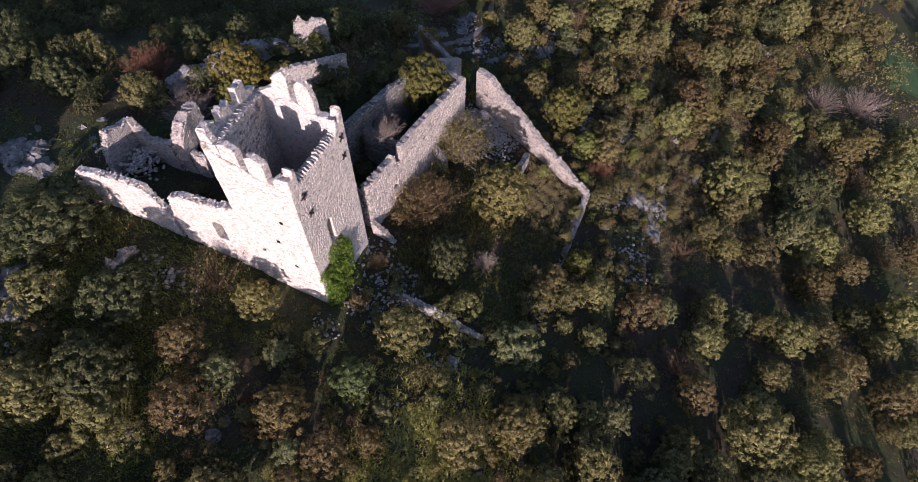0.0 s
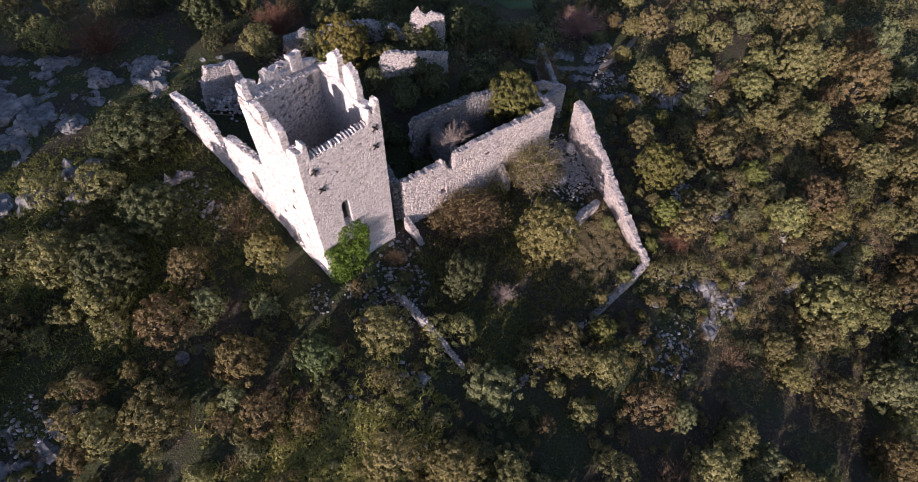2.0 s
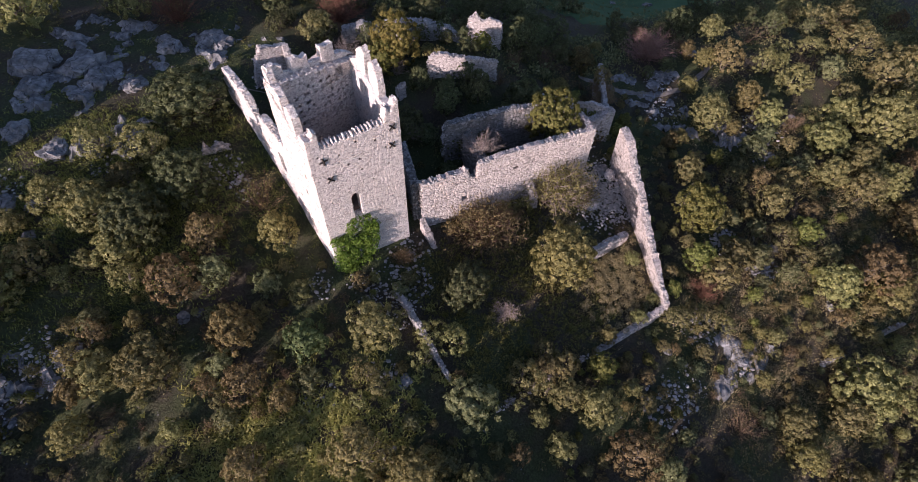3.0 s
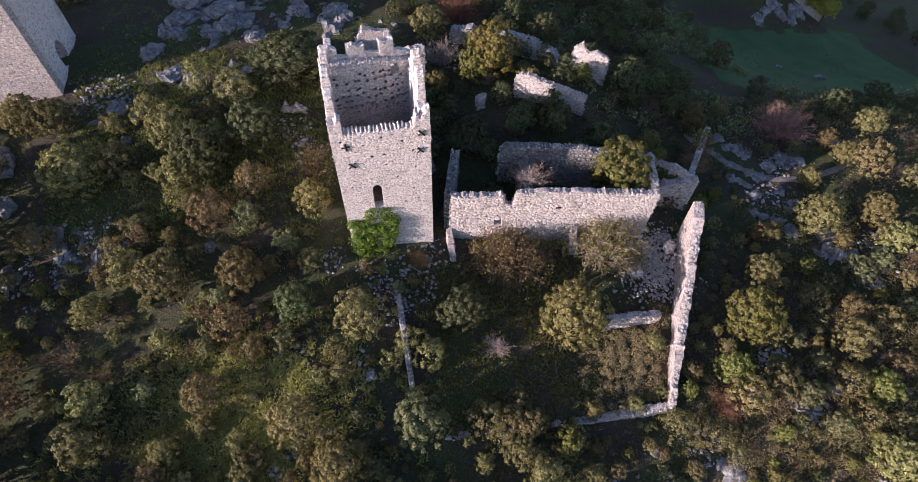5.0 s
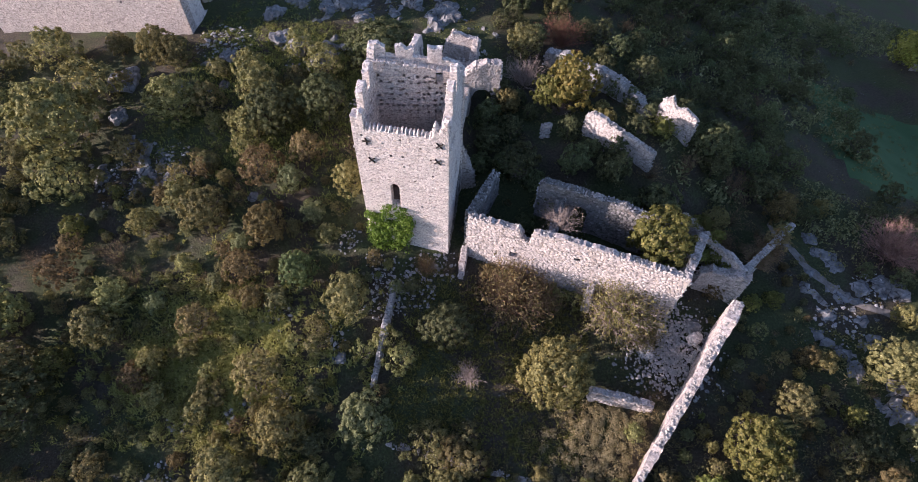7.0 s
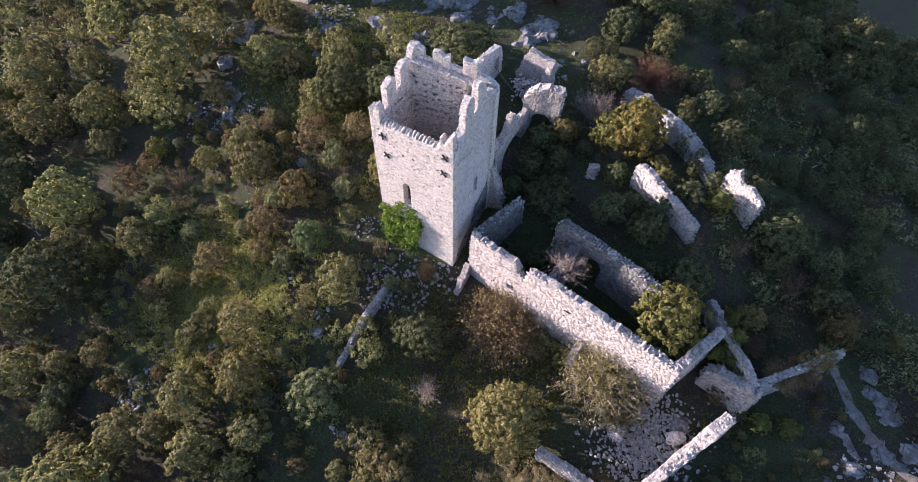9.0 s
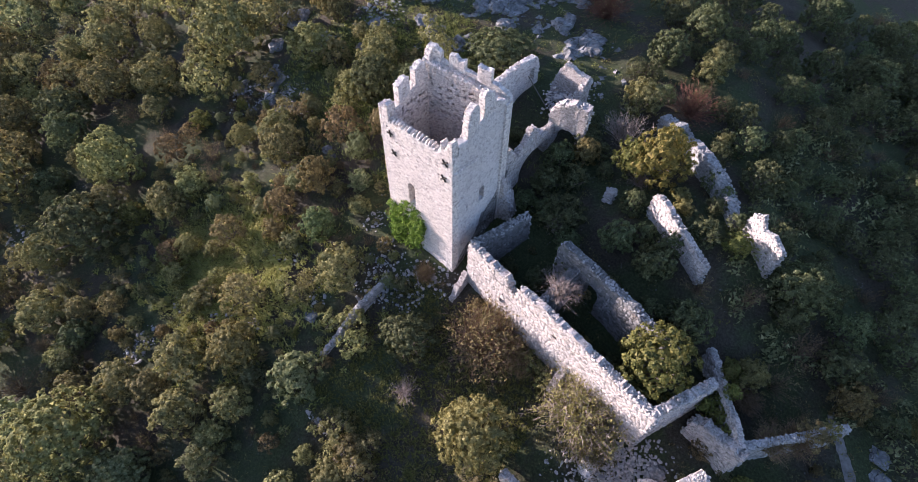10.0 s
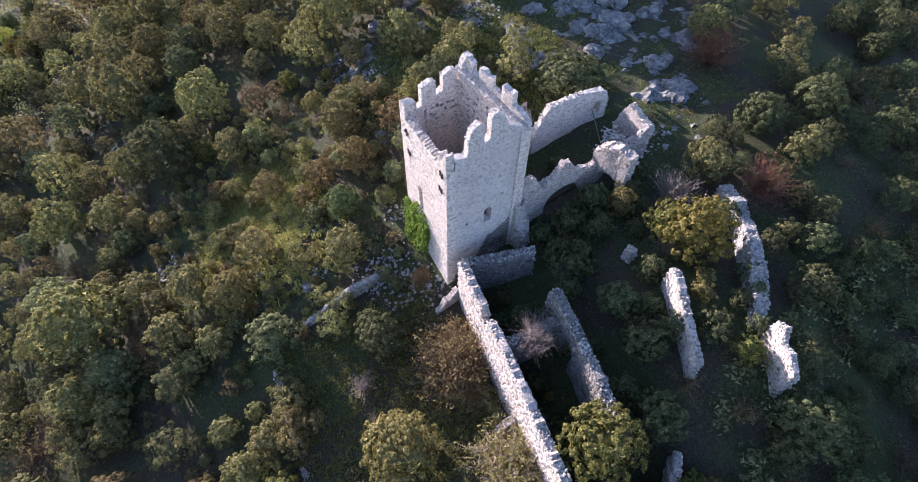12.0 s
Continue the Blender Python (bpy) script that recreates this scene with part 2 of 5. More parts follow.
def wood_material(name, a, b_):
    m, nt, b = material(name, 0.9)
    geo = nt.nodes.new("ShaderNodeNewGeometry")
    nt.links.new(ramp(nt, geo.outputs["Random Per Island"], [(0.0, a), (1.0, b_)]), b.inputs["Base Color"])
    return m


BARK = wood_material("grey_bark", (0.08, 0.065, 0.05), (0.14, 0.12, 0.095))
TWIG = {
    "brown": wood_material("brown_twigs", (0.09, 0.06, 0.038), (0.22, 0.15, 0.095)),
    "pale": wood_material("pale_dry_twigs", (0.17, 0.135, 0.115), (0.36, 0.29, 0.25)),
    "bramble": wood_material("bramble_stems", (0.15, 0.095, 0.06), (0.30, 0.20, 0.13)),
    "rosy": wood_material("rosy_twigs", (0.16, 0.095, 0.075), (0.30, 0.19, 0.155)),
    "red": wood_material("reddish_twigs", (0.10, 0.045, 0.03), (0.21, 0.10, 0.065)),
}
IRON, _nt, _b = material("rusty_dark_iron", 0.8)
_b.inputs["Base Color"].default_value = (0.03, 0.024, 0.02, 1)
TIMBER, _nt, _b = material("weathered_grey_timber", 0.9)
_vec = coords(_nt, (2, 2, 14))
_nt.links.new(ramp(_nt, noise_of(_nt, _vec, 3, 4), [(0.3, (0.12, 0.10, 0.08)), (0.7, (0.28, 0.24, 0.20))]), _b.inputs["Base Color"])
RED_EARTH, _nt, _b = material("reddish_earth_and_stones", 1.0)
_nt.links.new(ramp(_nt, noise_of(_nt, coords(_nt), 2.5, 6), [(0.3, (0.13, 0.085, 0.06)), (0.7, (0.30, 0.21, 0.16))]), _b.inputs["Base Color"])
DIRT, _nt, _b = material("trodden_path_earth", 1.0)
_vec = coords(_nt)
_nt.links.new(ramp(_nt, noise_of(_nt, _vec, 3, 5), [(0.3, (0.13, 0.115, 0.10)), (0.7, (0.26, 0.23, 0.20))]), _b.inputs["Base Color"])

# ---------------------------------------------------------------- ground
SLOPE = [-0.86, 19.53, -7.95, -1.48, -17.79, -3.57, -16.78, -4.22, 7.06, -8.2, -15.74, 10.22, 3.68, 5.65, -8.57, 0.55, 1.02, -1.16, 1.16, 1.87, 2.54, -3.68, -4.92, -1.29, 2.7, 4.2]
BANKS = [(104.5, 73, 11, 7.3), (102, 12, 17, 5.5)]      # ground raised to catch the low sun: lane in the valley, far shoulder of the hill
KNOLLS = [(10, 44, 18), (28, 30, 14), (34, 13, 9), (14, 6, 9), (70, -5, 18), (37, 56, 13), (62, -36, 22), (98, 58, 22), (-11, 22, 10), (88, 18, 16), (46, 34, 10)]


def ground_z(x, y):
    """Height of the smooth hill."""
    u, v = np.tanh((np.asarray(x, float) - 30) / 90), np.tanh((np.asarray(y, float) - 15) / 70)
    terms = [u**i * v**j for i in range(5) for j in range(5 - i)]
    terms += [np.exp(-((x - a) ** 2 + (y - b) ** 2) / r**2) for a, b, r in KNOLLS]
    banks = sum(h * np.exp(-((x - a) ** 2 + (y - b) ** 2) / r**2) for a, b, r, h in BANKS)
    return sum(c * t for c, t in zip(SLOPE, terms)) + banks


def land(x, y):
    """Height of the ground with its small humps."""
    away = max(0.0, -55 - x, x - 118, -55 - y, y - 92)
    k = max(0.0, 1 - away / 25)
    return float(ground_z(x, y)) + k * (0.35 * noise.noise((x * 0.35, y * 0.35, 0)) + 0.14 * noise.noise((x * 1.3, y * 1.3, 5)))


def mesh_of(name, verts, faces, mat=None, smooth=False):
    me = bpy.data.meshes.new(name)
    me.from_pydata([tuple(v) for v in verts], [], faces)
    me.update()
    if mat:
        me.materials.append(mat)
    if smooth:
        me.polygons.foreach_set("use_smooth", [True] * len(me.polygons))
    return me


def part(name, me, parent=None, label=""):
    ob = new(name, me)
    if parent is not None:
        ob.parent = parent
    return tagged(ob, label)


def spread(lo, hi, step, far, grow=1.35):
    line, s = list(np.arange(lo, hi + step, step)), step
    below, above = [], []
    a, b = lo, line[-1]
    while a > -far:
        s *= grow
        a -= s
        b += s
        below.append(a)
        above.append(b)
    return below[::-1] + line + above


gx, gy = spread(-60, 124, 1.0, 900, 1.2), spread(-58, 98, 1.0, 900, 1.2)
verts = [(x, y, land(x, y)) for y in gy for x in gx]
nx = len(gx)
faces = [(j * nx + i, j * nx + i + 1, (j + 1) * nx + i + 1, (j + 1) * nx + i) for j in range(len(gy) - 1) for i in range(nx - 1)]
tagged(part("ground", mesh_of("ground", verts, faces, GROUND, True)), "rough stony hillside with thin grass and bare soil", "ground", kind="structure")


def meadow(x0, y0, x1, y1, label):
    """Mown grass lying on the ground, with a wandering edge."""
    verts, faces, index = [], [], {}
    for y in range(y0, y1 + 1):
        for x in range(x0, x1 + 1):
            inset = min(x - x0, x1 - x, y - y0, y1 - y)
            if inset > 2.5 + 3.5 * noise.noise((x * 0.12, y * 0.12, 3)):
                index[x, y] = len(verts)
                verts.append((x, y, land(x, y) + 0.03))
    for x, y in index:
        q = [(x, y), (x + 1, y), (x + 1, y + 1), (x, y + 1)]
        if all(k in index for k in q):
            faces.append([index[k] for k in q])
    tagged(part("meadow", mesh_of("meadow", verts, faces, TURF, True)), label, "meadow", kind="structure")


meadow(70, 38, 124, 67, "smooth green meadow in the shaded valley")
meadow(104, -66, 124, -48, "smooth green meadow below the hill")


# ---------------------------------------------------------------- masonry
def profile_z(profile, s):
    return float(np.interp(s, [p[0] for p in profile], [p[1] for p in profile]))


def wall_mesh(name, p0, p1, thick, profile, base=None, holes=(), pits=(), cell=0.42, rough=0.045, ragged=0.2, seed=1, mat=None, lean=0.0, bulge=0.12):
    """A ruined wall from p0 to p1, its body on the left of that way. profile: (metres along, height of the top). holes go through it:
    (s0, s1, z0, z1, arched). pits are sockets in a face: (side, s, z, width, height, depth), side 0 the right face, 1 the left."""
    rnd = random.Random(seed)
    a, b = Vector((*p0, 0)), Vector((*p1, 0))
    length = (b - a).length
    way = (b - a) / length
    side = Vector((-way.y, way.x, 0))
    cols = {0.0, length}
    for p, _ in profile:
        cols.add(min(max(p, 0), length))
    fixed_s, fixed_z, banned = set(cols), set(), []
    for s0, s1, z0, z1, arched in holes:
        fixed_s |= {s0, s1}
        fixed_z |= {z0, z1}
        if arched:
            r = min((s1 - s0) / 2, (z1 - z0) * 0.6)
            fixed_z.add(z1 - r)
            banned.append((z1 - r, z1))
            fixed_s |= {s0 + (s1 - s0) * k / 6 for k in range(1, 6)}
    for _, s, z, w, h, _ in pits:
        fixed_s |= {s - w / 2, s + w / 2}
        fixed_z |= {z - h / 2, z + h / 2}
    top = max(z for _, z in profile) + 0.5
    bottoms = [(land(*(a + way * s).xy) - 1.2) if base is None else base for s in np.linspace(0, length, 6)]
    low = min(bottoms)

    def lines(fixed, lo, hi, step):
        out = sorted(v for v in fixed if lo <= v <= hi)
        for v in np.arange(lo, hi, step):
            if all(abs(v - f) > 0.55 * step for f in fixed):
                out.append(float(v))
        out = sorted(set(out) | {lo, hi})
        return [v for n, v in enumerate(out) if n == 0 or v - out[n - 1] > 0.004]

    ss = lines(fixed_s, 0.0, length, cell)
    zz = [z for z in lines(fixed_z, low, top, cell) if not any(u + 0.01 < z < v - 0.01 for u, v in banned)]
    tops = [profile_z(profile, s) + rnd.uniform(-ragged, ragged) for s in ss]
    verts, index = [], {}

    def vert(face, i, k):
        key = (face, i, k)
        if key not in index:
            s, z = ss[i], min(zz[k], tops[i])
            for s0, s1, z0, z1, arched in holes:
                if arched and abs(zz[k] - z1) < 0.005 and s0 - 0.005 <= s <= s1 + 0.005:
                    r = min((s1 - s0) / 2, (z1 - z0) * 0.6)
                    z = z1 - r + r * math.sqrt(max(0.0, 1 - ((s - (s0 + s1) / 2) / ((s1 - s0) / 2)) ** 2))
            free = s not in fixed_s and zz[k] not in fixed_z
            j = (rnd.uniform(-0.3, 0.3) * cell, rnd.uniform(-0.25, 0.25) * cell) if free and z == zz[k] else (0, 0)
            edge = 0.3 if s in (0.0, length) else 1.0
            out = rnd.uniform(-rough, rough) * edge + bulge * noise.noise((s * 0.5, z * 0.5, seed)) * edge
            d = (0 if face == 0 else thick) + (out if face else -out) - lean * (z - low) * (1 if face == 0 else -1)
            top_pull = 0.0 if zz[k] < tops[i] else (0.06 + rnd.random() * 0.1) * thick * (1 if face == 0 else -1)
            p = a + way * min(max(s + j[0], 0), length) + side * (d + top_pull)
            p.z = z + j[1]
            index[key] = len(verts)
            verts.append(p)
        return index[key]

    def solid(i, k):
        if zz[k] >= max(tops[i], tops[i + 1]) - 0.02:
            return False
        s, z = (ss[i] + ss[i + 1]) / 2, (zz[k] + zz[k + 1]) / 2
        return not any(s0 < s < s1 and z0 < z < z1 for s0, s1, z0, z1, _ in holes)

    def pit_at(face, i, k):
        s, z = (ss[i] + ss[i + 1]) / 2, (zz[k] + zz[k + 1]) / 2
        for f, ps, pz, w, h, depth in pits:
            if f == face and abs(s - ps) < w / 2 and abs(z - pz) < h / 2:
                return depth
        return 0.0

    n_s, n_z, faces = len(ss), len(zz), []
    full = {(i, k) for i in range(n_s - 1) for k in range(n_z - 1) if solid(i, k)}
    for i, k in full:
        for face in (0, 1):
            q = [vert(face, i, k), vert(face, i + 1, k), vert(face, i + 1, k + 1), vert(face, i, k + 1)]
            depth = pit_at(face, i, k)
            if depth:
                inward = side * (depth if face == 0 else -depth)
                deep = []
                for v in q:
                    deep.append(len(verts))
                    verts.append(verts[v] + inward)
                quads = [deep] + [[q[n], q[(n + 1) % 4], deep[(n + 1) % 4], deep[n]] for n in range(4)]
                faces += quads if face == 0 else [f[::-1] for f in quads]
            else:
                faces.append(q if face == 0 else q[::-1])
        for (di, dk), (e0, e1) in (((0, -1), ((0, 0), (1, 0))), ((1, 0), ((1, 0), (1, 1))), ((0, 1), ((1, 1), (0, 1))), ((-1, 0), ((0, 1), (0, 0)))):
            if (i + di, k + dk) not in full:
                u = (i + e0[0], k + e0[1])
                w = (i + e1[0], k + e1[1])
                faces.append([vert(0, *w), vert(0, *u), vert(1, *u), vert(1, *w)])
    return mesh_of(name, verts, faces, mat or STONE)


def stone_shape(rnd, size=(1, 1, 1), cuts=1):
    """An irregular block: verts and faces of a dented, chamfered box about the origin."""
    bm = bmesh.new()
    bmesh.ops.create_icosphere(bm, subdivisions=cuts, radius=0.62)
    for v in bm.verts:
        c = v.co
        m = max(abs(c.x), abs(c.y), abs(c.z))
        c *= (0.5 / m) * 0.55 + 0.45
        c *= 1 + rnd.uniform(-0.16, 0.16)
        v.co = Vector((c.x * size[0], c.y * size[1], c.z * size[2]))
    out = [v.co.copy() for v in bm.verts], [[v.index for v in f.verts] for f in bm.faces]
    bm.free()
    return out


def joined(items):
    """Verts and faces of many shapes, each with its place, turn and scale."""
    verts, faces = [], []
    for (vs, fs), m in items:
        n = len(verts)
        verts += [m @ v for v in vs]
        faces += [[n + i for i in f] for f in fs]
    return verts, faces


SHAPES = [stone_shape(random.Random(n), (1.2, 0.9, 0.7)) for n in range(8)]


def turned(p, scale, rnd):
    return Matrix.LocRotScale(p, Euler((rnd.uniform(-0.5, 0.5), rnd.uniform(-0.5, 0.5), rnd.uniform(0, 6.28))), Vector((scale,) * 3))


def cap_stones(parent, p0, p1, thick, profile, seed, mat, size=0.18, gap=0.19):
    """Loose stones along the broken top of a wall, one part."""
    rnd = random.Random(seed)
    a, b = Vector((*p0, 0)), Vector((*p1, 0))
    way = (b - a).normalized()
    side = Vector((-way.y, way.x, 0))
    items = []
    for s in np.arange(0.1, (b - a).length, gap):
        for d in (0.1, 0.3, 0.5, 0.7, 0.9):
            if rnd.random() < 0.8:
                p = a + way * (s + rnd.uniform(-0.12, 0.12)) + side * thick * (d + rnd.uniform(-0.08, 0.08))
                p.z = profile_z(profile, s) + rnd.uniform(-0.14, 0.05)
                items.append((rnd.choice(SHAPES), turned(p, size * rnd.uniform(0.6, 1.35), rnd)))
    for s, out in ((0.0, -1), ((b - a).length, 1)):
        foot, high = land(*(a + way * s).xy), profile_z(profile, s)
        for z in np.arange(foot, high, 0.24):
            for d in (0.12, 0.5, 0.88):
                if rnd.random() < 0.7:
                    p = a + way * (s + out * rnd.uniform(-0.12, 0.14)) + side * thick * (d + rnd.uniform(-0.1, 0.1))
                    p.z = z
                    items.append((rnd.choice(SHAPES), turned(p, size * rnd.uniform(0.8, 1.7), rnd)))
    tagged(part("top_rubble", mesh_of("top_rubble", *joined(items), mat), parent), kind="stuff")


def facing_stones(parent, p0, p1, thick, profile, seed, mat, base=None, holes=(), pits=(), bulge=0.12, lean=0.0, size=0.3, proud=0.045, sides=(0, 1)):
    """The rubble of a wall's faces: rough stones in wavering courses, standing a little proud of the mortar. One part."""
    rnd = random.Random(seed)
    a, b = Vector((*p0, 0)), Vector((*p1, 0))
    length = (b - a).length
    way = (b - a) / length
    side = Vector((-way.y, way.x, 0))
    top = max(z for _, z in profile)
    foot = [land(*(a + way * s).xy) for s in np.linspace(0, length, 9)]
    low = min(foot) - 1.2 if base is None else base
    verts, faces = [], []
    for face in sides:
        out = -side if face == 0 else side
        z = max(low, min(foot) - 0.3)
        while z < top:
            tall = size * rnd.uniform(0.5, 0.85)
            s = rnd.uniform(-0.2, 0.1)
            while s < length:
                wide = size * rnd.uniform(0.6, 1.7)
                cs, cz = s + wide / 2, z + tall / 2 + 0.05 * math.sin(1.3 * s + seed) + rnd.uniform(-0.03, 0.03)
                s += wide + 0.02
                if not 0.06 < cs < length - 0.06 or cz > profile_z(profile, cs) - 0.04 or cz < np.interp(cs, np.linspace(0, length, 9), foot) - 0.3 or rnd.random() < 0.07:
                    continue
                if any(s0 - 0.1 < cs < s1 + 0.1 and z0 - 0.05 < cz < z1 + 0.05 for s0, s1, z0, z1, _ in holes):
                    continue
                if any(f == face and abs(cs - ps) < w / 2 + 0.1 and abs(cz - pz) < h / 2 + 0.08 for f, ps, pz, w, h, _ in pits):
                    continue
                skin = bulge * noise.noise((cs * 0.5, cz * 0.5, seed)) * (1 if 0.3 < cs < length - 0.3 else 0.3) - lean * (cz - low)
                c = a + way * cs + out * skin
                if face:
                    c += side * thick
                c.z = cz
                n, rise, spin = len(verts), proud * rnd.uniform(0.3, 1.3), rnd.uniform(-0.4, 0.4)
                tip_s, tip_z = rnd.uniform(-0.25, 0.25), rnd.uniform(-0.25, 0.25)
                ring = []
                for k in range(6):
                    ang = spin + k * 1.0472
                    r = rnd.uniform(0.86, 1.12)
                    ring.append((math.cos(ang) * wide * 0.53 * r, math.sin(ang) * tall * 0.58 * r))
                for shrink, depth in ((1.0, -0.05), (0.76, 1.0)):
                    for u, v in ring:
                        h = depth if depth < 0 else rise * (1 + tip_s * u / wide * 2 + tip_z * v / tall * 2)
                        p = c + way * min(max(u * shrink, -cs - 0.02), length - cs + 0.02) + out * h
                        p.z += v * shrink
                        verts.append(p)
                for k in range(6):
                    q = (n + k, n + (k + 1) % 6, n + 6 + (k + 1) % 6, n + 6 + k)
                    faces.append(q if face == 0 else q[::-1])
                cap = tuple(range(n + 6, n + 12))
                faces.append(cap if face == 0 else cap[::-1])
            z += tall + 0.015
    return tagged(part("masonry_facing", mesh_of("masonry_facing", verts, faces, mat), parent), kind="stuff")


def ruin_wall(name, label, p0, p1, thick, profile, caps=True, category="ruined wall", **more):
    mat = more.pop("mat", WALL_STONE)
    ob = tagged(part(name, wall_mesh(name, p0, p1, thick, profile, mat=mat, **more)), label, category, kind="structure")
    facing_stones(ob, p0, p1, thick, profile, more.get("seed", 1), FACE[mat.name], more.get("base"), more.get("holes", ()), more.get("pits", ()), more.get("bulge", 0.12), more.get("lean", 0.0), 0.34, 0.06)
    if caps:
        cap_stones(ob, p0, p1, thick, profile, more.get("seed", 1) + 50, CAP_STONE if mat == WALL_STONE else GREY_FACE)
    return ob


# ---------------------------------------------------------------- the tower
TX0, TX1, TY0, TY1, TH = 19.2, 27.15, 18.3, 25.75, 0.75
BACK_E, BACK_W = (27.15, 25.85), (19.2, 24.4)      # outer corners of the skewed back wall
tower = tagged(new("tower"), "square roofless limestone tower with broken battlements and ivy at its foot", "ruined tower")


def wall_part(name, p0, p1, thick, profile, parent=tower, label="", **more):
    ob = part(name, wall_mesh(name, p0, p1, thick, profile, **more), parent, label)
    if name in ("wall", "parapet", "arched_wall", "facing", "buttress"):
        far = parent.name == "keep"
        facing_stones(ob, p0, p1, thick, profile, more.get("seed", 1), FACE[more.get("mat", STONE).name], more.get("base"), more.get("holes", ()), more.get("pits", ()), more.get("bulge", 0.12), 0.0, 0.3 if far else 0.25, 0.022 if far else 0.028, (0,) if far else (0, 1))
        if parent.name == "roofless_house" or name == "buttress":
            cap_stones(ob, p0, p1, thick, profile, more.get("seed", 1) + 50, FACE[more.get("mat", STONE).name])
    return ob


front_pits = [(0, s, z, 0.2, 0.19, 0.35) for s, z in ((2.45, 14.3), (3.05, 13.0), (5.6, 14.25), (4.1, 11.9), (0.75, 14.9), (4.05, 13.05), (6.6, 11.2), (6.45, 13.1), (3.95, 14.9), (1.0, 9.7), (6.3, 8.6), (5.5, 7.0), (6.7, 7.2), (5.0, 10.3))]
wall_part("wall", (TX0, TY0), (TX1, TY0), TH, [(0, 15.7), (5.9, 15.5), (7.95, 15.6)], base=-2.2, holes=[(2.68, 3.5, 6.75, 9.6, True)], pits=front_pits, rough=0.012, ragged=0.06, seed=3, bulge=0.0)
rng = random.Random(5)
back_pits = [(1, 8.08 - 0.9 - 0.52 * k + rng.uniform(-0.16, 0.16), z + rng.uniform(-0.14, 0.14), 0.2, 0.2, 0.28) for z in (16.9, 16.3, 15.7, 15.1, 14.5, 13.9, 13.3) for k in range(12) if rng.random() < 0.7]
wall_part("wall", BACK_E, BACK_W, 1.1, [(0, 17.0), (1.2, 17.4), (2.6, 17.7), (4.3, 18.0), (6.6, 18.3), (8.08, 18.4)], base=-1.5, holes=[(1.85, 2.45, 16.3, 17.35, False)], pits=back_pits, rough=0.05, ragged=0.12, seed=4)
wall_part("parapet", BACK_E, BACK_W, 0.5, [(0, 17.3), (0.7, 17.7), (1.7, 18.1), (4.0, 18.3), (8.08, 18.6)], base=17.45, rough=0.04, ragged=0.1, seed=14)
west_pits = [(1, 0.6 + 0.5 * k + rng.uniform(-0.15, 0.15), z + rng.uniform(-0.15, 0.15), 0.2, 0.2, 0.26) for z in (15.6, 15.0, 14.4, 13.8, 13.2) for k in range(8) if rng.random() < 0.6]
west_pits += [(0, s, z, 0.3, 0.34, 0.4) for s, z in ((2.2, 4.6), (4.0, 6.0), (3.1, 9.0), (4.2, 11.8), (1.3, 7.2))]
wall_part("wall", (TX0, 24.36), (TX0, TY0 + TH), TH, [(0, 18.2), (0.9, 17.6), (2.1, 17.1), (3.6, 16.4), (5.3, 15.7)], base=-1.5, pits=west_pits, rough=0.03, ragged=0.08, seed=5, bulge=0.05)
east_pits = [(0, s, z, 0.28, 0.3, 0.4) for s, z in ((5.9, 6.2), (1.2, 8.4), (3.1, 9.2), (4.6, 10.6), (2.0, 5.2), (1.2, 4.4), (1.6, 2.6), (0.5, 3.6), (0.9, 2.0))]
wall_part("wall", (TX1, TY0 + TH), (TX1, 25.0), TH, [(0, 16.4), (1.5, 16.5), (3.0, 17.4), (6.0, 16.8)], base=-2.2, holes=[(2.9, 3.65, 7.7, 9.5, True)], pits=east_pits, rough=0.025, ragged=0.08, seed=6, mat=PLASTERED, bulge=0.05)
part("floor", mesh_of("floor", [(TX0 + 0.5, TY0 + 0.5, 7.0), (TX1 - 0.5, TY0 + 0.5, 7.0), (TX1 - 0.5, 24.6, 7.0), (TX0 + 0.5, 24.6, 7.0)], [(0, 1, 2, 3)], RED_EARTH), tower)


def merlon(p0, p1, base, profile, thick=0.6, seed=1, mat=None):
    ob = wall_part("merlon", p0, p1, thick, profile, base=base, cell=0.3, rough=0.03, ragged=0.03, seed=seed, mat=mat, bulge=0.04)
    facing_stones(ob, p0, p1, thick, profile, seed, PALE_FACE, base, bulge=0.04, size=0.2, proud=0.022)
    rnd = random.Random(seed)
    a, b = Vector((*p0, 0)), Vector((*p1, 0))
    way = (b - a).normalized()
    items = []
    for s in np.arange(0.08, (b - a).length, 0.17):
        for d in (0.15, 0.4, 0.65, 0.87):
            p = a + way * (s + rnd.uniform(-0.05, 0.05)) + Vector((-way.y, way.x, 0)) * thick * d
            p.z = profile_z(profile, s) - 0.05
            items.append((rnd.choice(SHAPES), turned(p, rnd.uniform(0.12, 0.22), rnd)))
    tagged(part("top_masonry", mesh_of("top_masonry", *joined(items), PALE_FACE), ob), kind="stuff")


# corner stubs and merlons of the front wall
merlon((19.24, 18.27), (20.25, 18.27), 15.4, [(0, 16.9), (0.5, 16.7), (0.75, 17.3), (1.05, 17.1)], 0.7, 21)
merlon((25.75, 18.27), (27.11, 18.27), 15.2, [(0, 15.7), (0.25, 16.8), (0.6, 16.3), (1.1, 17.2), (1.4, 17.3)], 0.7, 22)
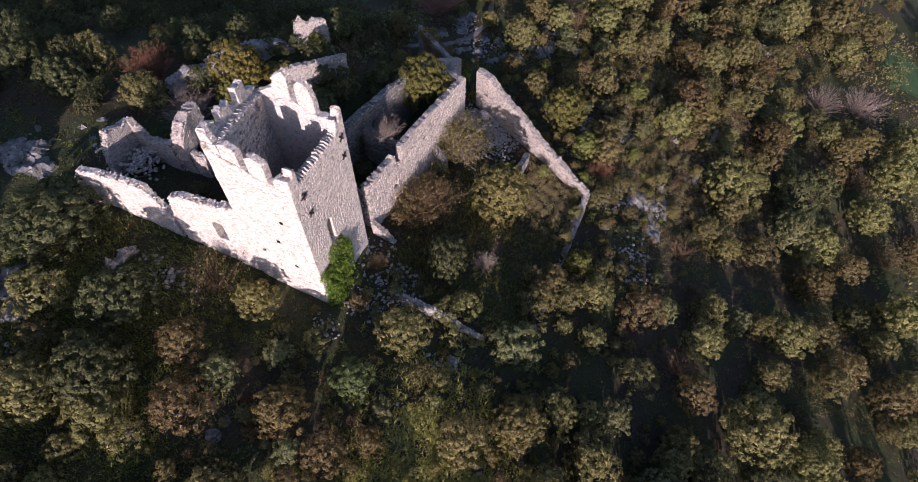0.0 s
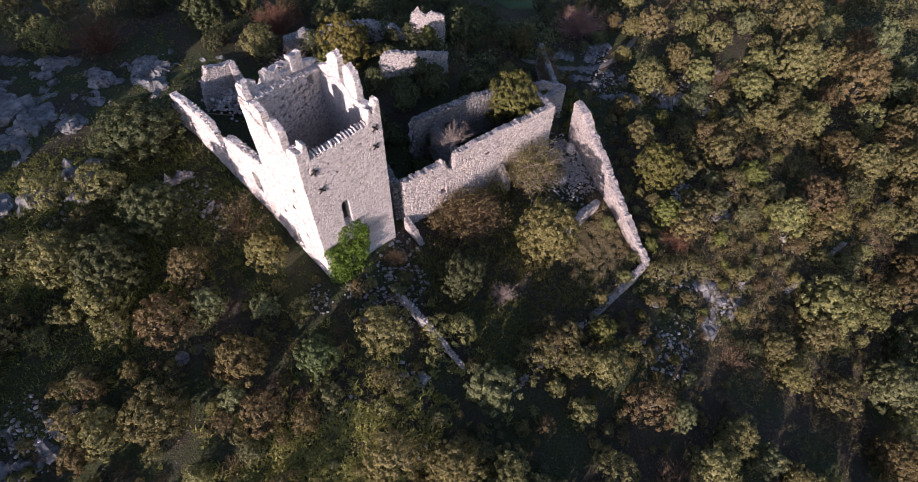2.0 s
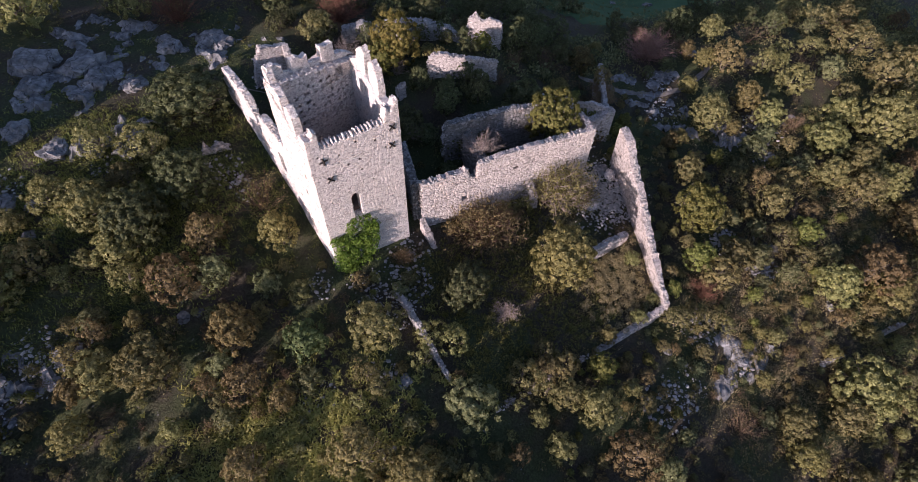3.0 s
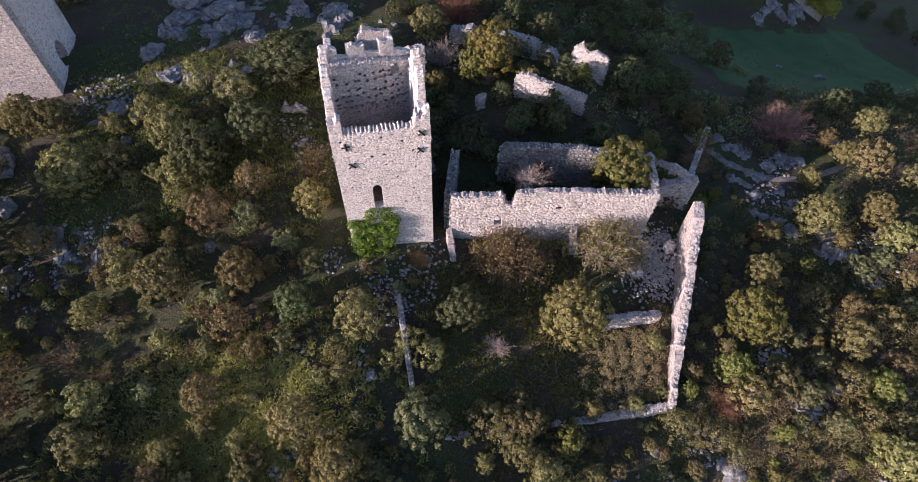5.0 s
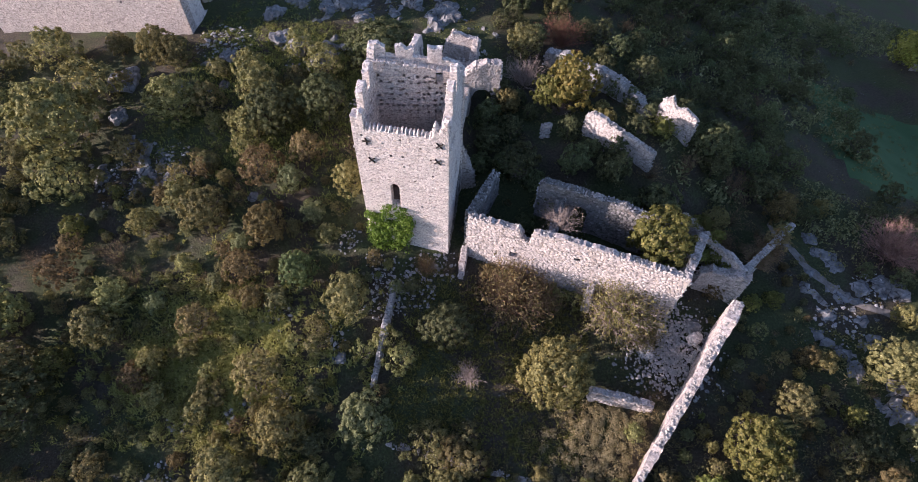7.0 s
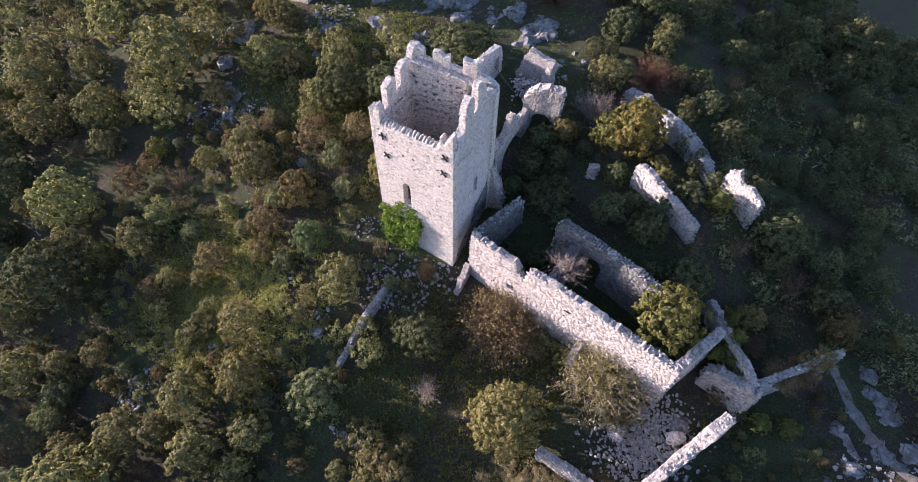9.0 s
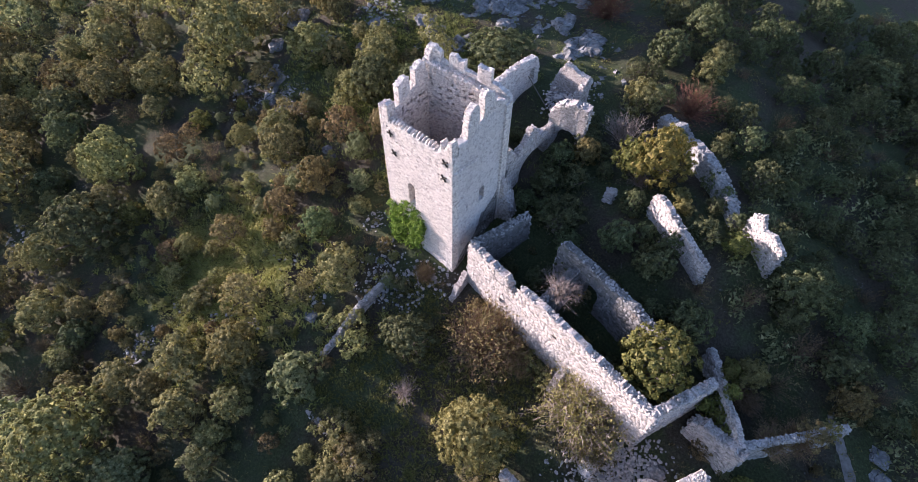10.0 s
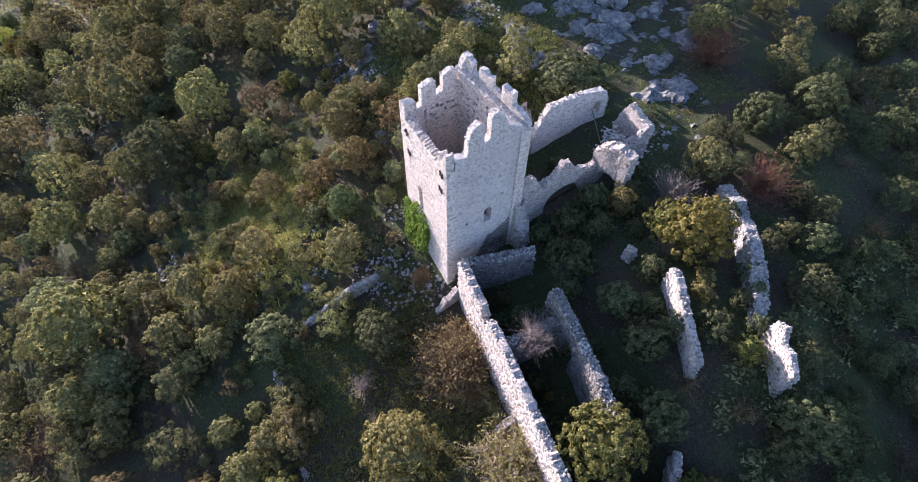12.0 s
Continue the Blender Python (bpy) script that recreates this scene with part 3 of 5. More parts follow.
# west wall, from the back corner to the front
merlon((19.4, 24.5), (19.4, 23.6), 17.6, [(0, 19.5), (0.5, 19.4), (0.9, 18.6)], 0.6, 23)
merlon((19.35, 23.2), (19.35, 21.95), 16.9, [(0, 18.5), (0.5, 18.7), (1.25, 18.3)], 0.6, 24)
merlon((19.3, 21.3), (19.3, 20.0), 16.2, [(0, 18.0), (0.5, 18.2), (1.3, 17.8)], 0.6, 25)
merlon((19.25, 19.5), (19.25, 18.95), 15.5, [(0, 16.6), (0.55, 16.9)], 0.6, 26)


def on_back(x):
    return (x, 24.4 + (x - 19.2) * (25.85 - 24.4) / 7.95 - 0.03)


# back wall
merlon(on_back(20.7), on_back(19.5), 18.0, [(0, 19.2), (0.6, 19.6), (1.2, 19.6)], 0.5, 33)
merlon(on_back(22.9), on_back(21.5), 18.0, [(0, 19.2), (0.5, 19.0), (0.9, 19.4), (1.43, 19.3)], 0.5, 27)
merlon(on_back(25.3), on_back(24.1), 17.9, [(0, 19.2), (0.6, 19.1), (1.22, 19.3)], 0.5, 28)
# east wall
merlon((27.12, 20.15), (27.12, 21.5), 16.2, [(0, 17.6), (0.25, 18.7), (0.9, 19.2), (1.35, 18.8)], 0.6, 30)
merlon((27.12, 22.05), (27.12, 25.4), 16.5, [(0, 19.2), (0.3, 19.7), (1.2, 19.1), (1.5, 18.1), (2.4, 17.6), (3.35, 17.1)], 0.6, 31)
# upright stones left on the broken edge of the front wall
rng = random.Random(8)
for n in range(17):
    x = 20.4 + n * 0.325
    vs, fs = stone_shape(rng, (0.2, 0.62, 0.5))
    z = 15.72 - 0.04 * n * 0.3 + rng.uniform(-0.05, 0.05)
    m = Matrix.LocRotScale((x, 18.62 + rng.uniform(-0.05, 0.05), z), Euler((0.25, rng.uniform(-0.15, 0.15), rng.uniform(-0.15, 0.15))), None)
    part("stone", mesh_of("stone", [m @ v for v in vs], fs, STONE), tower)
# loose stones on the wall walk of the back wall
items = []
for _ in range(330):
    x, d = rng.uniform(19.6, 26.8), rng.uniform(0.4, 1.12)
    p = Vector((x, on_back(x)[1] - d, profile_z([(19.2, 18.4), (20.6, 18.3), (22.9, 18.0), (24.6, 17.7), (26.0, 17.4), (27.15, 17.0)], x) - 0.04))
    items.append((rng.choice(SHAPES), turned(p, rng.uniform(0.14, 0.26), rng)))
tagged(part("wall_walk_rubble", mesh_of("wall_walk_rubble", *joined(items), PALE_FACE), tower), kind="stuff")
# string course, broken off towards the middle
for x0, x1, z in ((19.1, 20.6, 13.55), (20.65, 22.3, 13.6), (22.4, 23.6, 13.62), (26.2, 27.1, 13.45)):
    part("string_course", wall_mesh("string_course", (x0, TY0 - 0.07), (x1, TY0 - 0.07), 0.12, [(0, z + 0.1), (x1 - x0, z + 0.1)], base=z - 0.1, rough=0.015, ragged=0.02, seed=int(z * 9)), tower)


def bar(p, q, w, mat, name, parent=None):
    p, q = Vector(p), Vector(q)
    way = (q - p).normalized()
    u = way.orthogonal().normalized() * w / 2
    v = way.cross(u).normalized() * w / 2
    vs = [c + s for c in (p, q) for s in (u + v, v - u, -u - v, u - v)]
    fs = [(0, 1, 2, 3), (7, 6, 5, 4)] + [(n, n + 4, (n + 1) % 4 + 4, (n + 1) % 4) for n in range(4)]
    return part(name, mesh_of(name, vs, fs, mat), parent)


for x, z, spin in ((20.3, 14.35, 0.1), (20.55, 12.3, 0.75), (26.4, 14.85, 0.7), (26.25, 13.05, 0.7)):
    anchor = part("tie_anchor", mesh_of("tie_anchor", [], []), tower, "rusty iron wall anchor in an X")
    for turn in (spin, spin + 1.57):
        c, s = 0.36 * math.cos(turn), 0.36 * math.sin(turn)
        bar((x - c, TY0 - 0.05, z - s), (x + c, TY0 - 0.05, z + s), 0.12, IRON, "bar", anchor)
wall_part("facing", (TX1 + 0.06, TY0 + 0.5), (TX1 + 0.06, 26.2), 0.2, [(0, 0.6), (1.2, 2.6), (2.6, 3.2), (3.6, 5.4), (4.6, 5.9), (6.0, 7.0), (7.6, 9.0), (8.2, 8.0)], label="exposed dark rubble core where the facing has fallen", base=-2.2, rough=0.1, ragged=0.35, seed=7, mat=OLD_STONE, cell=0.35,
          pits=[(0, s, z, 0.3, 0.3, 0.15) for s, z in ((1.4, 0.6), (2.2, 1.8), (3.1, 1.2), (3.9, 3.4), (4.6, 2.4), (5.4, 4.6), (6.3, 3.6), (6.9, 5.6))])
wall_part("buttress", (27.2, 25.0), (28.7, 25.3), 1.3, [(0, 8.6), (0.5, 7.2), (1.0, 5.6), (1.5, 4.2)], label="stump of a torn-off wall at the corner", base=-2.2, rough=0.12, ragged=0.4, seed=9, cell=0.35, mat=WALL_STONE)
# slanting scar of an old roof on the east face
for s0, s1, z0, z1 in ((18.4, 20.2, 13.9, 13.75), (20.3, 21.6, 13.7, 13.45)):
    bar((TX1 + 0.05, s0, z0), (TX1 + 0.05, s1, z1), 0.14, STONE, "roof_scar", tower)


def leaf_cloud(rnd, centres, count, size, squash=0.8, tilt=0.55, narrow=0.55):
    """Verts and faces of many small leaves lying over round clumps: centres are (point, radius)."""
    verts, faces = [], []
    for c, r in centres:
        for _ in range(count):
            d = Vector((rnd.gauss(0, 1), rnd.gauss(0, 1), rnd.gauss(0.35, 1))).normalized()
            p = c + Vector((d.x * r, d.y * r, d.z * r * squash)) * rnd.uniform(0.75, 1.08)
            up = (d + Vector((rnd.gauss(0, tilt), rnd.gauss(0, tilt), rnd.gauss(0.2, tilt))) * 0.6).normalized()
            u = up.orthogonal().normalized()
            u.rotate(Matrix.Rotation(rnd.uniform(0, 6.28), 3, up))
            w = up.cross(u)
            l = size * rnd.uniform(0.6, 1.4)
            n = len(verts)
            verts += [p - u * l - w * l * narrow, p - u * l + w * l * narrow, p + u * l]
            faces.append((n, n + 1, n + 2))
    return verts, faces


# ivy over the front at the corner
rng = random.Random(12)
clumps = []
for _ in range(190):
    x = rng.uniform(19.25, 23.6)
    cap = 5.9 + 0.8 * math.sin(x * 2.1) + (1.2 if x > 22.3 else 0)
    z = rng.uniform(0.3, cap) if x < 23.2 else rng.uniform(2.5, 5.5)
    clumps.append((Vector((x, TY0 - rng.uniform(0.15, 0.75) * (1 - 0.1 * z), z)), rng.uniform(0.3, 0.5)))
ivy = tagged(new("ivy"), "bright green ivy climbing the tower's front corner", "ivy")
part("foliage", mesh_of("foliage", *leaf_cloud(rng, clumps, 34, 0.12), LEAF["ivy"]), ivy)

# ---------------------------------------------------------------- the house behind the tower
house = tagged(new("roofless_house"), "roofless rubble-stone house shell joined to the tower's back", "ruined house")
HX0, HX1, HY1 = 19.3, 26.6, 41.4
wall_part("wall", (HX0, HY1), (HX0, 32.2), 0.7, [(0, 9.0), (0.8, 10.2), (3.2, 10.6), (5.2, 10.7), (7.5, 10.6), (8.0, 9.8), (8.8, 8.3), (9.2, 6.9)], house, holes=[(0.9, 1.8, 7.5, 9.1, True)], seed=41)
wall_part("wall", (HX0, 31.6), (HX0, 24.5), 0.7, [(0, 8.6), (0.5, 10.5), (1.6, 10.9), (3.4, 11.0), (5.2, 11.0), (7.1, 11.6)], house, holes=[(3.9, 4.9, 6.6, 8.9, True)], seed=42)
wall_part("wall", (HX1, HY1), (22.3, HY1), 0.7, [(0, 10.3), (1.5, 10.4), (3.0, 10.9), (3.8, 9.4), (4.3, 7.6)], house, seed=43, mat=WALL_STONE)
wall_part("wall", (26.2, 36.3), (HX1, HY1 - 0.7), 0.7, [(0, 9.2), (1.0, 8.9), (3.0, 8.5), (4.4, 10.2)], house, seed=44, mat=WALL_STONE, ragged=0.25)
wall_part("arched_wall", (25.8, 35.0), (29.7, 35.6), 1.1, [(0, 9.2), (0.4, 10.1), (1.4, 10.8), (3.0, 11.1), (3.9, 10.9)], house, holes=[(0.9, 3.2, 0.0, 7.8, True)], seed=46, mat=WALL_STONE, ragged=0.2)
wall_part("wall", (HX1, 25.75), (HX1, 34.9), 0.7, [(0, 9.4), (1.6, 10.0), (2.8, 8.2), (4.2, 8.8), (5.1, 10.1), (5.9, 9.7), (6.7, 8.3), (9.1, 8.0)], house, holes=[(3.5, 8.0, 0.0, 7.1, True)], seed=45, mat=WALL_STONE, ragged=0.3)
for p, q in (((20.0, 39.4, 8.4), (23.6, 38.4, 6.4)), ((20.0, 30.2, 8.0), (21.6, 28.6, 7.6)), ((20.0, 29.7, 8.0), (21.6, 28.1, 7.6)), ((20.0, 29.2, 8.0), (21.6, 27.6, 7.6))):
    tagged(bar(p, q, 0.09, TIMBER, "fallen_beam"), "thin weathered pole left in the house shell", "beam", "fallen beams")
verts = [(x, y, land(x, y) + 0.2) for y in range(25, 42) for x in range(20, 27)]
part("floor", mesh_of("floor", verts, [(7 * j + i, 7 * j + i + 1, 7 * j + i + 8, 7 * j + i + 7) for j in range(16) for i in range(6)], GROUND, True), house)
rng = random.Random(91)
items = []
for _ in range(260):
    px, py = rng.gauss(24.6, 0.9), rng.gauss(39.6, 0.6)
    items.append((rng.choice(SHAPES), turned((px, min(py, 40.6), land(px, py) + rng.uniform(0.3, 1.6)), rng.choice((0.2, 0.26, 0.34)), rng)))
tagged(part("rubble", mesh_of("rubble", *joined(items), STONE)), "pile of pale fallen stones in the house corner", "rubble", kind="stuff")

# ---------------------------------------------------------------- walls of the court
ruin_wall("wall_court_north", "long rubble-stone curtain wall with a notch and sockets", (29.0, 18.45), (49.3, 15.65), 0.7,
          [(0, 6.4), (4.2, 6.1), (4.9, 6.3), (5.3, 4.9), (5.9, 4.7), (6.3, 6.3), (9.5, 6.4), (20.5, 5.4)],
          holes=[(4.3, 5.1, 2.0, 2.8, False)], pits=[(0, 10.6, 4.1, 0.6, 0.35, 0.5), (0, 4.6, 3.4, 0.2, 0.2, 0.3)] + [(0, 1.2 + 2.3 * k, 2.6 + 0.7 * (k % 3), 0.2, 0.2, 0.3) for k in range(8)], seed=51, rough=0.018, bulge=0.03)
ruin_wall("wall_yard_west", "low end wall of the yard in grey rubble", (29.3, 19.4), (31.2, 25.0), 0.8, [(0, 5.6), (3, 5.7), (5.9, 6.0)], mat=YARD_STONE, seed=52)
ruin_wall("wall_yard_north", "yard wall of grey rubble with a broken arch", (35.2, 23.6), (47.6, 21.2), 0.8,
          [(0, 6.2), (0.5, 6.9), (4.0, 6.8), (8.0, 6.6), (12.6, 5.7)], holes=[(3.6, 5.2, 1.0, 4.9, True)], mat=YARD_STONE, seed=53)
ruin_wall("wall_yard_cross", "crumbled cross wall overgrown with dry shrub", (37.3, 18.3), (37.9, 23.0), 0.8, [(0, 4.9), (2.4, 5.0), (4.7, 5.6)], mat=YARD_STONE, seed=54)
ruin_wall("wall_yard_east", "end wall of the yard, lit along its broken top", (49.3, 15.8), (51.9, 22.0), 0.75, [(0, 5.4), (2.0, 5.3), (4.0, 4.6), (6.7, 4.4)], seed=55)
ruin_wall("wall_gate_north", "thick overgrown wall leading to the footpath", (55.7, 19.4), (50.4, 25.4), 0.5, [(0, 2.9), (1.0, 3.4), (4, 3.3), (8.0, 3.5)], seed=56, ragged=0.35)
ruin_wall("wall_gate_south", "broken rubble end wall beside the court gate", (51.8, 19.3), (55.9, 18.4), 0.95, [(0, 1.6), (0.8, 2.4), (2.2, 2.5), (4.2, 3.1)], seed=65, ragged=0.35, rough=0.1)
ruin_wall("wall_gate_east", "low rubble wall beside the footpath", (55.9, 19.5), (61.4, 26.0), 0.55, [(0, 3.0), (5, 2.9), (8.5, 3.1)], mat=GREY_STONE, seed=57)
ruin_wall("wall_court_east", "long sloping rubble wall down the court's edge", (46.1, -1.4), (54.4, 15.3), 0.5,
          [(0, -4.2), (3.8, -2.9), (7.5, -1.2), (11.0, 0.6), (15.2, 2.4), (16.6, 3.2), (18.6, 3.5)], holes=[(16.6, 17.3, 0.6, 2.0, False)], lean=0.03, seed=58)
ruin_wall("wall_court_south", "low retaining wall half sunk in the slope", (24.3, 0.2), (46.0, -1.6), 0.7, [(0, -5.2), (7, -5.55), (12, -5.75), (15, -5.5), (21.7, -4.6)], seed=59)
ruin_wall("wall_court_west", "low dry-stone wall running from the tower down the slope", (22.75, 4.6), (22.9, 13.6), 0.4, [(0, -2.9), (2, -2.0), (5, -0.35), (9, 0.35)], mat=GREY_STONE, seed=60, ragged=0.3)
ruin_wall("wall_court_inner", "low wall stub across the court", (42.3, 7.0), (47.9, 6.7), 0.6, [(0, -1.9), (3, -2.0), (5.6, -2.4)], seed=61)
ruin_wall("buttress_west", "sloping buttress stub of rubble", (29.1, 16.1), (29.1, 18.4), 0.6, [(0, -0.9), (1.0, 0.6), (2.3, 1.7)], caps=False, category="buttress", seed=62)
ruin_wall("buttress_east", "sloping buttress stub of rubble", (41.7, 15.1), (41.9, 16.7), 0.7, [(0, -0.3), (1.6, 1.6)], caps=False, category="buttress", seed=63)

# ---------------------------------------------------------------- fragments on the slope behind
ruin_wall("wall_fragment_middle", "free-standing wall fragment, half lit by the low sun", (39.2, 32.5), (46.2, 29.1), 0.55, [(0, 8.4), (0.6, 8.9), (3.5, 8.3), (7.7, 7.3)], seed=71)
ruin_wall("wall_fragment_far", "sunlit wall fragment with a dip in its top", (46.9, 35.6), (50.5, 33.7), 0.48, [(0, 9.0), (0.9, 9.7), (1.6, 8.7), (2.6, 9.0), (4.1, 8.2)], seed=72)
# the darker grey rubble here also carries the trees' shade on the remnant
ruin_wall("wall_fragment_north", "weathered wall remnant along the edge of the slope, toned down for shade", (46.4, 36.4), (39.0, 42.6), 1.1, [(0, 6.9), (1.5, 8.2), (4.5, 8.9), (7, 8.7), (9.7, 8.2)], mat=GREY_STONE, seed=73)
ruin_wall("wall_fragment_corner", "weathered wall remnant turning the corner", (38.9, 42.9), (34.6, 44.5), 1.1, [(0, 7.6), (2, 8.4), (4.2, 8.0)], mat=GREY_STONE, seed=74)
ruin_wall("wall_pillar", "stump of a masonry pillar among bushes", (34.9, 32.0), (35.7, 32.0), 0.7, [(0, 6.4), (0.8, 6.8)], seed=75)
ruin_wall("wall_remnant_west", "low remnant of masonry on the grass", (13.6, 35.0), (16.2, 34.3), 0.5, [(0, 5.7), (0.6, 6.4), (1.2, 5.9), (1.9, 6.6), (2.6, 6.0)], seed=76, rough=0.12, ragged=0.5)

# ---------------------------------------------------------------- the keep
keep = tagged(new("keep"), "tall pale stone keep with a plain lit front", "keep")
KX1, KY0, KT = -9.1, 41.3, 18.5
wall_part("wall", (-37.0, KY0), (KX1, KY0), 1.2, [(0, KT), (27.9, KT)], keep, base=-2, holes=[(9.0, 9.9, 12.0, 13.6, True), (18.0, 18.9, 13.0, 14.6, True)],
          pits=[(0, s, z, 0.3, 0.3, 0.5) for s, z in ((21.5, 12.6), (24.3, 12.9), (20.0, 9.6), (12.0, 10.0))], cell=0.7, seed=81, rough=0.015, bulge=0.03, mat=WALL_STONE)
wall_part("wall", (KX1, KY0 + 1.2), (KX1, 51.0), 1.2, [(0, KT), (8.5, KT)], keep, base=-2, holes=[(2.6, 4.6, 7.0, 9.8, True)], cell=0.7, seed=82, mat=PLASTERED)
wall_part("wall", (KX1, 51.0), (-37.0, 51.0), 1.2, [(0, KT), (27.9, KT)], keep, base=-2, cell=1.2, seed=83, mat=WALL_STONE)
wall_part("wall", (-37.0, 49.8), (-37.0, KY0 + 1.2), 1.2, [(0, KT), (7.3, KT)], keep, base=-4, cell=1.2, seed=84, mat=WALL_STONE)

lane = ((96.4, 76.7), (104.0, 71.7), (113.5, 65.8))
ruin_wall("wall_lane", "pale low wall along the lane in the valley", lane[0], lane[2], 0.5, [(10 * k, land(x, y) + 1.3) for k, (x, y) in enumerate(lane)], caps=False, base=-18, seed=91)
for k, (p, q, h) in enumerate((((57.9, -15.0), (61.2, -15.6), 0.25), ((66.4, -16.6), (71.0, -17.6), 0.1), ((76.0, -18.6), (84.0, -20.0), 0.1), ((98.5, -26.2), (100.9, -21.7), 0.9), ((63.8, -11.6), (64.6, -8.0), 0.4))):
    ruin_wall("wall_terrace_" + "abcde"[k], "low dry-stone terrace wall on the open slope", p, q, 0.5, [(0, land(*p) + h), (20, land(*q) + h)], caps=True, mat=GREY_STONE, seed=92 + k, ragged=0.35)

# ---------------------------------------------------------------- footpath
track = [(60.6, 28.8), (61.6, 27.7), (62.9, 26.5), (64.4, 24.7), (66.6, 22.5), (69.4, 20.8), (73, 20.2), (77, 20.6), (82, 22)]
pts = []
for (x0, y0), (x1, y1) in zip(track, track[1:]):
    for k in range(6):
        pts.append((x0 + (x1 - x0) * k / 6, y0 + (y1 - y0) * k / 6))
verts, faces = [], []
rng = random.Random(17)
for n, (x, y) in enumerate(pts):
    x1, y1 = pts[min(n + 1, len(pts) - 1)]
    x0, y0 = pts[max(n - 1, 0)]
    d = Vector((x1 - x0, y1 - y0)).normalized()
    for w in (-0.42, -0.15, 0.15, 0.42):
        px, py = x - d.y * (w + rng.uniform(-0.12, 0.12)), y + d.x * (w + rng.uniform(-0.12, 0.12))
        verts.append((px, py, land(px, py) + (0.03 if abs(w) > 0.4 else 0.07)))
    if n:
        faces += [(4 * n - 4 + k, 4 * n - 3 + k, 4 * n + 1 + k, 4 * n + k) for k in range(3)]
tagged(part("path", mesh_of("path", verts, faces, DIRT, True)), "narrow trodden footpath of pale earth", "path", kind="structure")

# ---------------------------------------------------------------- stones and rocks
SCREE_1 = [(22.3, 14.7, 2), (22.7, 12.4, 1.7), (27.2, 17.2, 1.5), (51.1, 12.9, 2.4), (49.7, 14.8, 1.5), (51, 10.3, 2.1), (58.2, -0, 1.9), (18.1, 8.3, 1.1), (11.2, 0.3, 1.3), (60, -4, 1.6), (47.8, -4.5, 1.6), (39.8, -8.2, 2.3), (42.6, -8, 2.1), (14.8, 32.3, 1.7), (-5.5, 24.8, 1.9), (-6.1, 23.2, 1.9), (58.3, 0.6, 1.7), (59.6, -3.8, 1.3), (50, -9.8, 1.5), (-5.1, 40.3, 2.7), (-11.1, 21.5, 2.4), (10.2, 0.4, 1), (5.1, -0.8, 1), (66.5, 18.4, 2.2), (71.2, 23.1, 2), (12.1, 9.1, 1.4), (6.1, 38.1, 1.7), (58.3, 0.6, 1.3), (71.9, 6.2, 1.4), (-3.6, 40.3, 2.3)]
SCREE_2 = [(21.2, 13, 2.2), (24.6, 13.6, 1.9), (25.2, 16.2, 1.8), (20.6, 16, 1.4), (25.4, 43.6, 1.9), (33.8, 102.4, 2.7), (-29.2, -12.4, 2.5), (-22.6, -8.6, 2), (14.4, 2.1, 0.9), (4.7, -5.6, 1.3), (4.8, -7.3, 1.3), (75.9, 8.7, 2.7), (57.9, 0.4, 1.6), (59.3, -3.5, 1.6), (48.2, -4.7, 1.8), (50.3, -10.1, 1.5), (17, 17.4, 1), (15, 31.6, 1.2), (15.4, 29.7, 1.3), (17.3, 18.1, 1)]
BOULDER_1 = [(7.7, 52.7, 2.7), (3.7, 55.2, 2.8), (0, 45.7, 1.8), (2.2, 41.9, 1.7), (8.7, 39, 1), (7.1, 39.1, 0.6), (16.6, 51.6, 1.7), (12.9, 56.4, 1.2), (8, 49.2, 1.8), (11.4, 46.8, 1.5), (2.9, 51.1, 1.8), (21.3, 51.7, 1.7), (59.3, -3.6, 0.8), (43.4, -4.5, 0.6), (49.9, -9.5, 0.9), (5.6, 21.1, 0.8), (18.9, 6.5, 0.8), (-0.9, 37, 1.1), (-15.1, 33.9, 2.3), (-14.1, 29.8, 1.2), (-3.3, 38.5, 1.5), (8.8, 38.1, 0.8), (66.8, 26.3, 1), (65.3, 28.2, 1), (69.7, 23, 1.2), (73.2, 23.1, 1.5), (80.3, 25.1, 1.2), (72.3, 9.7, 0.9), (47.3, 12.2, 0.9), (51.8, 15.3, 1), (17.7, 50.3, 0.8), (12.9, 54.6, 0.7)]
BOULDER_2 = [(5.8, 48.2, 1), (8.6, 50.1, 1.2), (22.1, 49.8, 1.5), (16.5, 53.3, 1), (6.9, 20.8, 0.5)]
rng = random.Random(23)
for x, y, r in SCREE_1 + SCREE_2:
    items = []
    for _ in range(int(20 * r * r) + 10):
        d, a = r * 1.15 * math.sqrt(rng.random()), rng.uniform(0, 6.28)
        px, py, s = x + d * math.cos(a), y + d * math.sin(a), rng.choice((0.08, 0.1, 0.13, 0.16, 0.22, 0.34))
        items.append((rng.choice(SHAPES), turned((px, py, land(px, py) + s * 0.18), s, rng)))
    tagged(part("scree", mesh_of("scree", *joined(items), GREY_FACE)), "heap of loose grey limestone rubble on the slope", "rubble", kind="stuff")
